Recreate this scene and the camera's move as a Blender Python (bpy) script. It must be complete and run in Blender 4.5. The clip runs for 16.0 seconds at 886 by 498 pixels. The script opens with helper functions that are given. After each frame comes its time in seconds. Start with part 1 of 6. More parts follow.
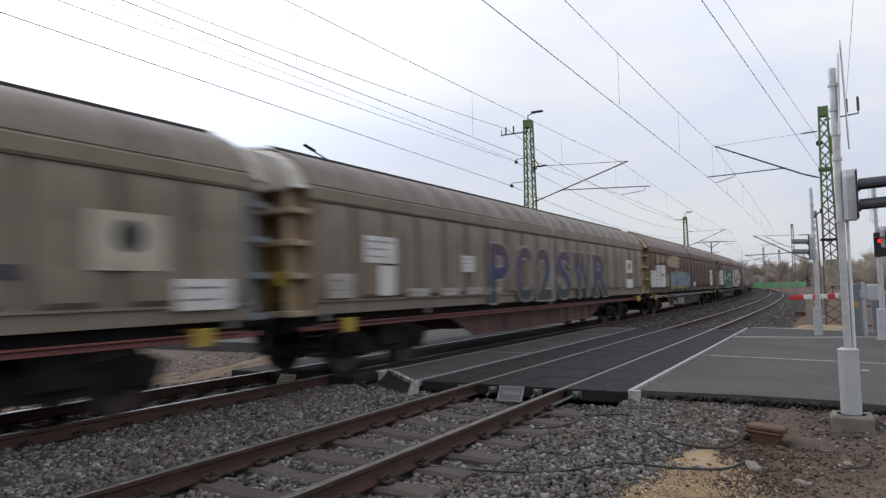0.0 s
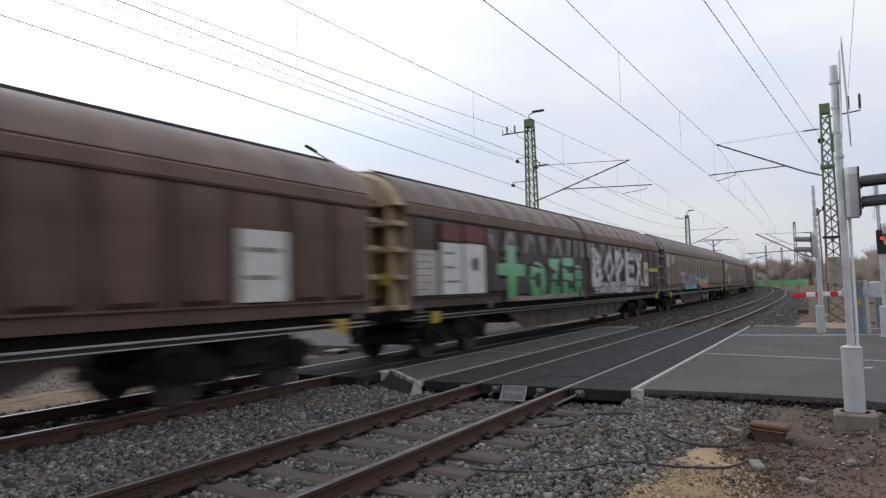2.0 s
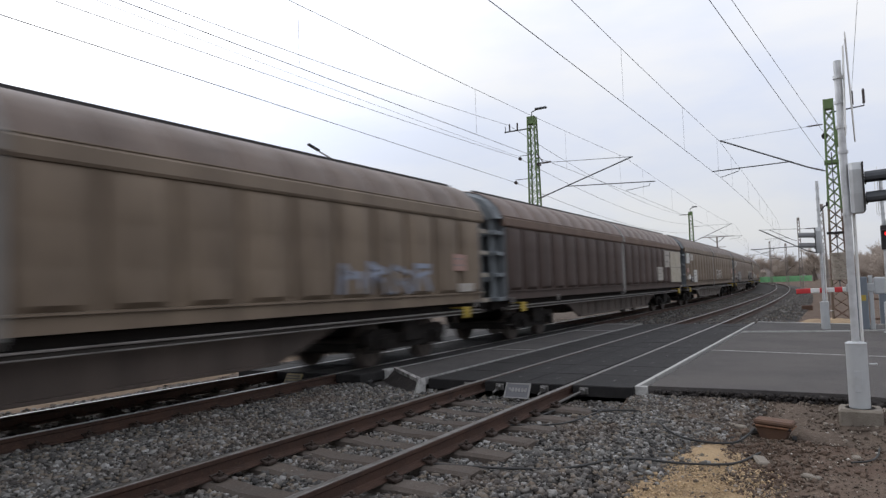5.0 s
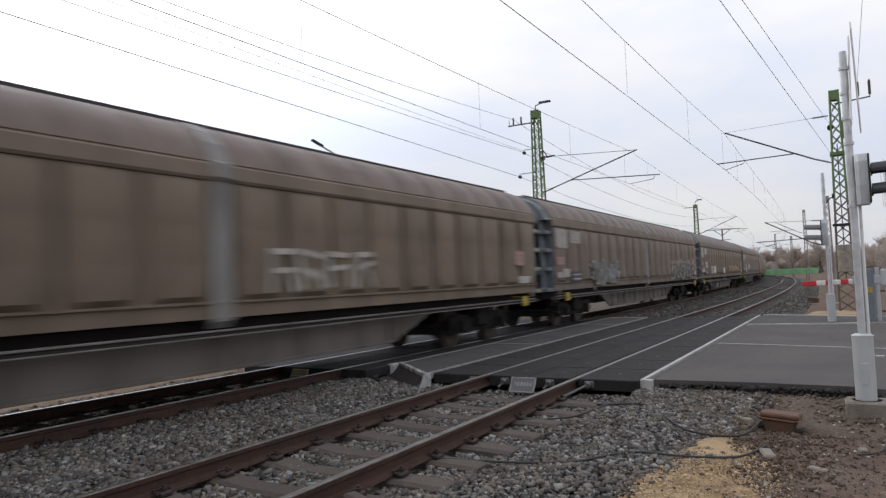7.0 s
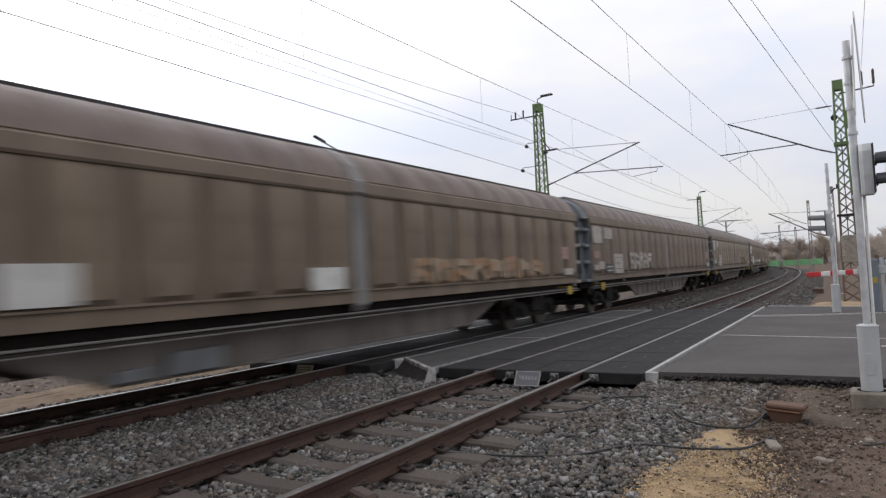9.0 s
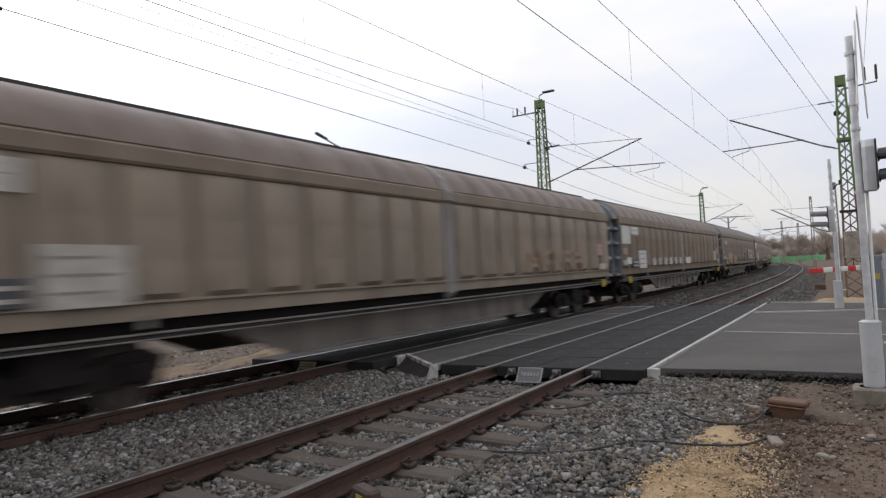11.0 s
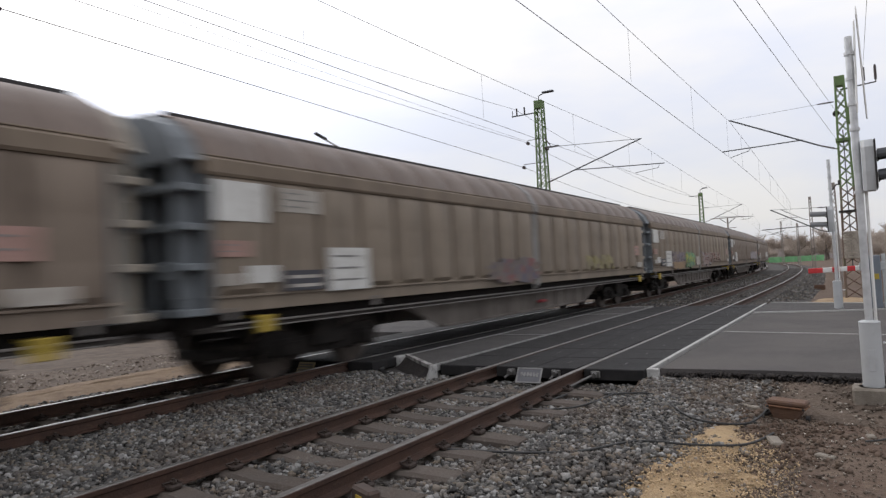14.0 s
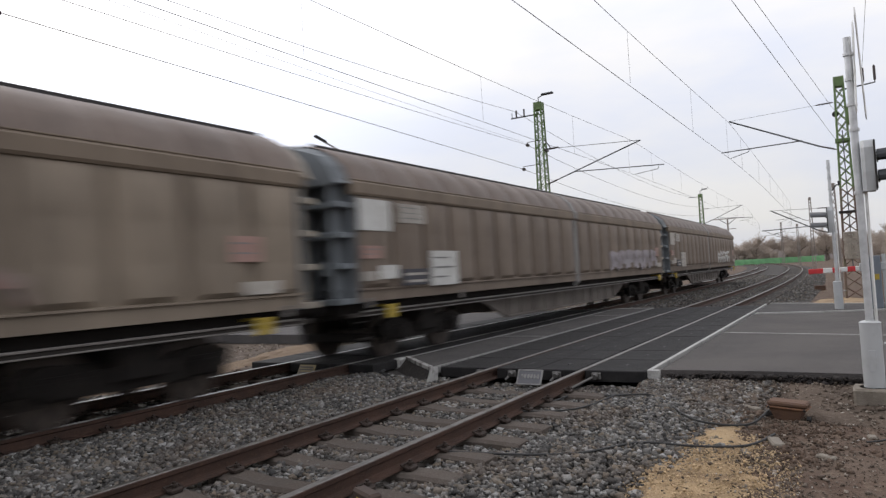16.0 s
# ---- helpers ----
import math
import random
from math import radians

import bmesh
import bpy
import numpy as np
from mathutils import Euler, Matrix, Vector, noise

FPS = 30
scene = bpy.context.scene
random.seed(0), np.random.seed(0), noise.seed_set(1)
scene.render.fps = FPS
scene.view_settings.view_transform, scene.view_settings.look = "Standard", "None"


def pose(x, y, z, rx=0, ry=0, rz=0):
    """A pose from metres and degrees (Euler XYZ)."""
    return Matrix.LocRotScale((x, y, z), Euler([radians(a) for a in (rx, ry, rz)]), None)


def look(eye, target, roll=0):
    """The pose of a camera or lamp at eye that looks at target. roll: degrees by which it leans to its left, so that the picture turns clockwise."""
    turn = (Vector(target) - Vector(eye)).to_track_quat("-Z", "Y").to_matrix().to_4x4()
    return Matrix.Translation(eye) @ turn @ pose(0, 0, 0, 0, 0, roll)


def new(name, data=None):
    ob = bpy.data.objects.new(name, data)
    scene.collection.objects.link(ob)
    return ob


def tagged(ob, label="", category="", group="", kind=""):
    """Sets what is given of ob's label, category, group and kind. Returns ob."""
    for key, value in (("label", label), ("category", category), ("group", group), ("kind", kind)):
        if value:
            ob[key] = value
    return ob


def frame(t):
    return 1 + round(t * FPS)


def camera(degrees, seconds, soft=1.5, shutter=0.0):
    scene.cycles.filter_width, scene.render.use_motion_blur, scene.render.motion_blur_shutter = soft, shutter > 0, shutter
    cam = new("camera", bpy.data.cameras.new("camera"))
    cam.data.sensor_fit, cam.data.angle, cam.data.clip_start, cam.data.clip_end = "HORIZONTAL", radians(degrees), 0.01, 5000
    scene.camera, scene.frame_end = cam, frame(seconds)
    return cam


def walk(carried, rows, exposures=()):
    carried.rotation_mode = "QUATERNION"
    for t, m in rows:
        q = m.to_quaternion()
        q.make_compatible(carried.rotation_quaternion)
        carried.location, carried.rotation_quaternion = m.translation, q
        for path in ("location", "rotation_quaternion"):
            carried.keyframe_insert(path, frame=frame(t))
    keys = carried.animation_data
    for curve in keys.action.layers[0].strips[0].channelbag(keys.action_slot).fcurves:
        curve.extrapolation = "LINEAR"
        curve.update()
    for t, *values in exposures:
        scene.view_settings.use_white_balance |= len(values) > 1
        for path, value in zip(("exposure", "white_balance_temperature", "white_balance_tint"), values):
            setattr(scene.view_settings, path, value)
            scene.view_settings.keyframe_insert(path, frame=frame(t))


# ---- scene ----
# x runs along the straight track away from the camera, y to its left, z up; the rail tops are z = 0
EYE = (0.0, 0.0, 1.51)
cam = camera(66.32, 16.0, soft=1.35, shutter=0.5)


def aim(yaw, pitch, roll):
    a, b = radians(yaw), radians(pitch)
    d = Vector((math.cos(a) * math.cos(b), math.sin(a) * math.cos(b), math.sin(b)))
    return look(EYE, Vector(EYE) + d, roll)


walk(cam, [
    (0.0, aim(29.955, 3.427, -1.287)), (0.5, aim(29.972, 3.425, -1.376)), (1.0, aim(30.005, 3.419, -1.51)),
    (1.5, aim(30.062, 3.417, -1.57)), (2.0, aim(30.114, 3.425, -1.625)), (2.5, aim(30.137, 3.447, -1.67)),
    (3.0, aim(30.157, 3.465, -1.76)), (3.5, aim(30.175, 3.46, -1.81)), (4.0, aim(30.215, 3.411, -1.835)),
    (6.5, aim(30.706, 2.938, -2.17)), (7.0, aim(30.783, 2.826, -2.298)), (7.5, aim(30.848, 2.73, -2.424)),
    (8.0, aim(30.918, 2.655, -2.57)), (8.5, aim(30.992, 2.54, -2.75)), (9.0, aim(31.088, 2.397, -2.9)),
    (11.5, aim(31.262, 2.108, -2.99)), (12.0, aim(31.258, 2.119, -3.015)), (12.5, aim(31.263, 2.14, -3.02)),
    (13.0, aim(31.272, 2.146, -2.98)), (13.5, aim(31.25, 2.15, -2.985)), (14.0, aim(31.217, 2.147, -3.0)),
    (14.5, aim(31.19, 2.162, -3.02)), (15.0, aim(31.175, 2.204, -3.115)), (15.5, aim(31.195, 2.264, -3.19)),
    (16.0, aim(31.218, 2.324, -3.226))],
    [(0.0, 0.0, 6500, 10), (4.0, 0.02, 6520, 10), (9.0, 0.12, 6760, 11), (12.0, 0.14, 6820, 11), (16.0, 0.13, 6820, 11)])

# ---- light: thin overcast, the veiled sun behind the train ----
SUN_AZ, SUN_EL = radians(78), radians(38)
sun_way = Vector((math.cos(SUN_AZ) * math.cos(SUN_EL), math.sin(SUN_AZ) * math.cos(SUN_EL), math.sin(SUN_EL)))
world = bpy.data.worlds.new("sky")
scene.world = world
world.use_nodes = True
wt = world.node_tree
wt.nodes.clear()


def wnode(kind, **inputs):
    n = wt.nodes.new(kind)
    for key, value in inputs.items():
        n.inputs[int(key[1:])].default_value = value
    return n


w_out = wnode("ShaderNodeOutputWorld")
w_bg = wnode("ShaderNodeBackground", i1=1.0)
w_sky = wt.nodes.new("ShaderNodeTexSky")
w_sky.sky_type, w_sky.sun_disc = "NISHITA", False
w_sky.sun_elevation, w_sky.sun_rotation = SUN_EL, math.pi / 2 - SUN_AZ
w_dim = wnode("ShaderNodeVectorMath")
w_dim.operation = "SCALE"
w_dim.inputs["Scale"].default_value = 0.075
w_co = wt.nodes.new("ShaderNodeTexCoord")
w_dot = wnode("ShaderNodeVectorMath")
w_dot.operation = "DOT_PRODUCT"
w_dot.inputs[1].default_value = sun_way
w_glow = wt.nodes.new("ShaderNodeMapRange")
w_glow.interpolation_type = "SMOOTHSTEP"
for i, v in enumerate((0.60, 1.0, 1.06, 1.9)):
    w_glow.inputs[i + 1].default_value = v
w_map = wt.nodes.new("ShaderNodeMapping")
w_map.inputs["Scale"].default_value = (1.0, 1.0, 3.2)
w_noise = wt.nodes.new("ShaderNodeTexNoise")
w_noise.inputs["Scale"].default_value, w_noise.inputs["Detail"].default_value = 2.6, 6
w_noise.inputs["Roughness"].default_value = 0.55
w_ramp = wt.nodes.new("ShaderNodeValToRGB")
w_ramp.color_ramp.elements[0].position, w_ramp.color_ramp.elements[0].color = 0.36, (0.828, 0.886, 1.036, 1)
w_ramp.color_ramp.elements[1].position, w_ramp.color_ramp.elements[1].color = 0.62, (0.97, 0.984, 1.02, 1)
w_cloud = wnode("ShaderNodeVectorMath")
w_cloud.operation = "SCALE"
w_mix = wt.nodes.new("ShaderNodeMix")
w_mix.data_type = "RGBA"
w_mix.inputs[0].default_value = 0.86
w_sep = wt.nodes.new("ShaderNodeSeparateXYZ")
w_low = wt.nodes.new("ShaderNodeMapRange")
for i, v in enumerate((0.0, 0.4, 0.68, 1.06)):
    w_low.inputs[i + 1].default_value = v
w_mul = wt.nodes.new("ShaderNodeMath")
w_mul.operation = "MULTIPLY"
lk = wt.links.new
lk(w_sky.outputs[0], w_dim.inputs[0])
lk(w_co.outputs["Generated"], w_dot.inputs[0])
lk(w_dot.outputs["Value"], w_glow.inputs[0])
lk(w_co.outputs["Generated"], w_map.inputs[0])
lk(w_map.outputs[0], w_noise.inputs["Vector"])
lk(w_noise.outputs[0], w_ramp.inputs[0])
lk(w_ramp.outputs[0], w_cloud.inputs[0])
lk(w_co.outputs["Generated"], w_sep.inputs[0])
lk(w_sep.outputs[2], w_low.inputs[0])
lk(w_low.outputs[0], w_mul.inputs[0])
lk(w_glow.outputs[0], w_mul.inputs[1])
lk(w_mul.outputs[0], w_cloud.inputs["Scale"])
lk(w_dim.outputs[0], w_mix.inputs[6])
lk(w_cloud.outputs[0], w_mix.inputs[7])
lk(w_mix.outputs[2], w_bg.inputs[0])
lk(w_bg.outputs[0], w_out.inputs[0])

sun_data = bpy.data.lights.new("sun", "SUN")
sun_data.energy, sun_data.angle, sun_data.color = 0.65, radians(16), (1.0, 0.95, 0.88)
sun = new("sun", sun_data)
sun.matrix_world = look(sun_way * 60, (0, 0, 0))


# ---- materials ----
def material(name, base, rough=0.8, metal=0.0, spots=(), bump=0.0, bump_scale=40.0, vary=0.0, island=0.0, squash=(1, 1, 1), gloss=0.5):
    """spots: (colour, scale, low, high, amount) layers of noise mixed over the base, in metres of the object's space."""
    m = bpy.data.materials.new(name)
    m.use_nodes = True
    nt = m.node_tree
    b = nt.nodes["Principled BSDF"]
    b.inputs["Roughness"].default_value, b.inputs["Metallic"].default_value = rough, metal
    b.inputs["Specular IOR Level"].default_value = gloss
    co = nt.nodes.new("ShaderNodeTexCoord")
    mp = nt.nodes.new("ShaderNodeMapping")
    mp.inputs["Scale"].default_value = squash
    nt.links.new(co.outputs["Object"], mp.inputs[0])
    src = mp.outputs[0]
    rgb = nt.nodes.new("ShaderNodeRGB")
    rgb.outputs[0].default_value = (*base, 1)
    col = rgb.outputs[0]
    if vary or island:
        hsv = nt.nodes.new("ShaderNodeHueSaturation")
        if island:
            gn = nt.nodes.new("ShaderNodeNewGeometry")
            rnd = gn.outputs["Random Per Island"]
        else:
            oi = nt.nodes.new("ShaderNodeObjectInfo")
            rnd = oi.outputs["Random"]
        mr = nt.nodes.new("ShaderNodeMapRange")
        mr.inputs[3].default_value, mr.inputs[4].default_value = 1 - max(vary, island), 1 + max(vary, island)
        nt.links.new(rnd, mr.inputs[0])
        nt.links.new(mr.outputs[0], hsv.inputs["Value"])
        nt.links.new(col, hsv.inputs["Color"])
        col = hsv.outputs[0]
    for colour, scale, low, high, amount in spots:
        n = nt.nodes.new("ShaderNodeTexNoise")
        n.inputs["Scale"].default_value, n.inputs["Detail"].default_value = scale, 5
        n.inputs["Roughness"].default_value = 0.6
        nt.links.new(src, n.inputs["Vector"])
        r = nt.nodes.new("ShaderNodeMapRange")
        r.inputs[1].default_value, r.inputs[2].default_value, r.inputs[4].default_value = low, high, amount
        nt.links.new(n.outputs[0], r.inputs[0])
        x = nt.nodes.new("ShaderNodeMix")
        x.data_type = "RGBA"
        x.inputs[7].default_value = (*colour, 1)
        nt.links.new(r.outputs[0], x.inputs[0])
        nt.links.new(col, x.inputs[6])
        col = x.outputs[2]
    nt.links.new(col, b.inputs["Base Color"])
    if bump:
        n = nt.nodes.new("ShaderNodeTexNoise")
        n.inputs["Scale"].default_value, n.inputs["Detail"].default_value = bump_scale, 4
        nt.links.new(src, n.inputs["Vector"])
        bp = nt.nodes.new("ShaderNodeBump")
        bp.inputs["Strength"].default_value, bp.inputs["Distance"].default_value = bump, 0.02
        nt.links.new(n.outputs[0], bp.inputs["Height"])
        nt.links.new(bp.outputs[0], b.inputs["Normal"])
    return m


def glow(name, colour, strength):
    m = material(name, colour, 0.4)
    b = m.node_tree.nodes["Principled BSDF"]
    b.inputs["Emission Color"].default_value, b.inputs["Emission Strength"].default_value = (*colour, 1), strength
    return m


M_dirt = material("dirt", (0.125, 0.091, 0.07), 0.95, gloss=0.2, spots=[((0.09, 0.058, 0.043), 1.3, 0.4, 0.65, 0.8), ((0.23, 0.18, 0.135), 7, 0.55, 0.75, 0.6), ((0.06, 0.045, 0.035), 25, 0.5, 0.7, 0.6)], bump=1.0, bump_scale=30)
M_bed = material("ballast_bed", (0.068, 0.064, 0.061), 0.95, gloss=0.2, spots=[((0.04, 0.036, 0.033), 18, 0.4, 0.6, 0.8), ((0.13, 0.124, 0.117), 30, 0.55, 0.7, 0.7), ((0.09, 0.07, 0.055), 0.8, 0.5, 0.72, 0.45)], bump=1.0, bump_scale=22)
M_stone = material("ballast_stone", (0.135, 0.128, 0.123), 0.9, gloss=0.25, spots=[((0.12, 0.08, 0.055), 0.9, 0.5, 0.72, 0.5), ((0.05, 0.043, 0.038), 35, 0.5, 0.75, 0.45)], bump=0.4, bump_scale=120)


def stone_colours(m, stops):
    """Each stone takes its own colour from the ramp."""
    nt = m.node_tree
    gn, rp = nt.nodes.new("ShaderNodeNewGeometry"), nt.nodes.new("ShaderNodeValToRGB")
    els = rp.color_ramp.elements
    while len(els) < len(stops):
        els.new(0.5)
    for e, (at, colour) in zip(els, stops):
        e.position, e.color = at, (*colour, 1)
    nt.links.new(gn.outputs["Random Per Island"], rp.inputs[0])
    rgb = next(n for n in nt.nodes if n.type == "RGB")
    for l in list(rgb.outputs[0].links):
        nt.links.new(rp.outputs[0], l.to_socket)


stone_colours(M_stone, [(0.0, (0.045, 0.044, 0.044)), (0.3, (0.1, 0.096, 0.092)), (0.55, (0.155, 0.149, 0.142)), (0.72, (0.175, 0.142, 0.11)), (0.88, (0.225, 0.221, 0.213)), (1.0, (0.34, 0.335, 0.325))])
M_sand = material("sand", (0.4, 0.285, 0.165), 0.95, gloss=0.2, spots=[((0.2, 0.135, 0.085), 4, 0.42, 0.66, 0.85), ((0.56, 0.44, 0.29), 60, 0.5, 0.7, 0.6), ((0.2, 0.14, 0.09), 30, 0.6, 0.75, 0.6)], bump=1.0, bump_scale=80)
M_paledirt = material("pale_dirt", (0.2, 0.145, 0.1), 0.95, gloss=0.2, spots=[((0.13, 0.09, 0.064), 3, 0.45, 0.68, 0.8), ((0.29, 0.22, 0.16), 30, 0.5, 0.7, 0.5)], bump=1.0, bump_scale=60)
M_asphalt = material("worn_asphalt", (0.094, 0.085, 0.081), 0.88, gloss=0.2, spots=[((0.066, 0.061, 0.06), 0.7, 0.42, 0.62, 0.8), ((0.15, 0.145, 0.14), 90, 0.52, 0.7, 0.6), ((0.05, 0.048, 0.05), 140, 0.5, 0.7, 0.6)], bump=0.35, bump_scale=150)
M_fresh = material("dark_asphalt", (0.078, 0.073, 0.071), 0.88, gloss=0.2, spots=[((0.055, 0.052, 0.053), 1.2, 0.42, 0.62, 0.8), ((0.125, 0.12, 0.118), 90, 0.55, 0.7, 0.5)], bump=0.35, bump_scale=150)
M_rubber = material("crossing_rubber", (0.02, 0.019, 0.0195), 0.8, vary=0.15, gloss=0.2, spots=[((0.04, 0.038, 0.037), 2.2, 0.45, 0.72, 0.7), ((0.012, 0.012, 0.012), 40, 0.5, 0.7, 0.5)], bump=0.3, bump_scale=70)
M_line = material("road_paint", (0.39, 0.385, 0.372), 0.7, spots=[((0.17, 0.165, 0.16), 9, 0.52, 0.68, 0.8), ((0.3, 0.295, 0.285), 40, 0.5, 0.65, 0.5)])
M_seam = material("seam_paint", (0.24, 0.235, 0.23), 0.75, spots=[((0.1, 0.098, 0.096), 12, 0.5, 0.65, 0.8)])
M_rail = material("rusty_rail", (0.07, 0.039, 0.029), 0.78, 0.2, gloss=0.3, spots=[((0.042, 0.027, 0.022), 3, 0.4, 0.65, 0.8), ((0.11, 0.066, 0.045), 30, 0.55, 0.7, 0.6)], bump=0.3, bump_scale=60)
M_head = material("rail_head", (0.21, 0.2, 0.19), 0.4, 0.8, spots=[((0.095, 0.08, 0.07), 5, 0.42, 0.66, 0.8)])
M_shiny = material("polished_rail_head", (0.36, 0.345, 0.33), 0.33, 1.0)
M_sleeper = material("concrete_sleeper", (0.088, 0.074, 0.064), 0.9, gloss=0.25, vary=0.15, spots=[((0.085, 0.066, 0.055), 3, 0.42, 0.65, 0.8), ((0.17, 0.15, 0.135), 40, 0.55, 0.7, 0.5)], bump=0.5, bump_scale=60)
M_clip = material("rail_clip", (0.05, 0.036, 0.03), 0.7, 0.5)
M_cable = material("black_cable", (0.02, 0.02, 0.02), 0.6)
M_steel = material("galvanised_steel", (0.6, 0.61, 0.62), 0.42, 0.35, spots=[((0.36, 0.37, 0.38), 5, 0.4, 0.65, 0.7)])
M_greycast = material("grey_painted_steel", (0.44, 0.455, 0.465), 0.5, 0.1, spots=[((0.33, 0.33, 0.325), 3, 0.5, 0.7, 0.6)])
M_darkmetal = material("dark_grey_hood", (0.045, 0.05, 0.058), 0.5, 0.1, spots=[((0.07, 0.075, 0.08), 4, 0.45, 0.7, 0.6)])
M_concrete = material("concrete_foot", (0.2, 0.175, 0.145), 0.9, spots=[((0.11, 0.09, 0.07), 5, 0.45, 0.7, 0.7)], bump=0.5, bump_scale=50)
M_rustbrown = material("rust_brown_metal", (0.115, 0.062, 0.038), 0.8, 0.1, spots=[((0.085, 0.05, 0.04), 6, 0.45, 0.65, 0.8), ((0.14, 0.08, 0.055), 25, 0.55, 0.7, 0.5)], bump=0.4, bump_scale=50)
M_mastgreen = material("green_mast_paint", (0.125, 0.195, 0.075), 0.7, spots=[((0.085, 0.125, 0.055), 3, 0.45, 0.65, 0.7)])
M_mastrust = material("rusty_mast_paint", (0.14, 0.09, 0.07), 0.8, spots=[((0.16, 0.16, 0.1), 2, 0.5, 0.65, 0.7)])
M_wire = material("overhead_wire", (0.055, 0.055, 0.06), 0.6, 0.4)
# lightened paint: the haze over the distant masts is put into this colour
M_mastfar = material("haze_pale_mast", (0.24, 0.21, 0.19), 0.8)
M_tube = material("cantilever_tube", (0.09, 0.095, 0.10), 0.6, 0.5)
M_insul = material("brown_insulator", (0.035, 0.022, 0.02), 0.35)
M_white = material("white_paint", (0.72, 0.72, 0.7), 0.55, spots=[((0.5, 0.49, 0.46), 6, 0.5, 0.7, 0.6)])
M_red = material("red_paint", (0.55, 0.03, 0.035), 0.5, spots=[((0.4, 0.03, 0.03), 6, 0.5, 0.7, 0.6)])
M_yellow = material("yellow_paint", (0.40, 0.29, 0.035), 0.6, spots=[((0.3, 0.2, 0.04), 6, 0.45, 0.7, 0.8)])
M_black = material("black_iron", (0.02, 0.019, 0.019), 0.7, 0.2, spots=[((0.05, 0.04, 0.033), 4, 0.45, 0.7, 0.7)])
M_weight = material("concrete_weight", (0.3, 0.27, 0.23), 0.9, spots=[((0.2, 0.17, 0.14), 6, 0.45, 0.65, 0.8)])
M_fence = material("green_noise_fence", (0.17, 0.4, 0.19), 0.7, vary=0.12, spots=[((0.12, 0.3, 0.14), 0.8, 0.45, 0.6, 0.8)])
# twigs paler than bare wood, distance haze painted into their colour
M_twig = material("haze_pale_twigs", (0.42, 0.36, 0.31), 0.95, island=0.3)
M_bark = material("bark", (0.12, 0.095, 0.08), 0.95, bump=0.6, bump_scale=20)
M_redlamp = glow("red_signal_lamp", (1.0, 0.02, 0.02), 1.4)
M_cabinet = material("blue_grey_cabinet", (0.16, 0.185, 0.215), 0.6, 0.1, spots=[((0.12, 0.137, 0.16), 3, 0.45, 0.7, 0.7)])


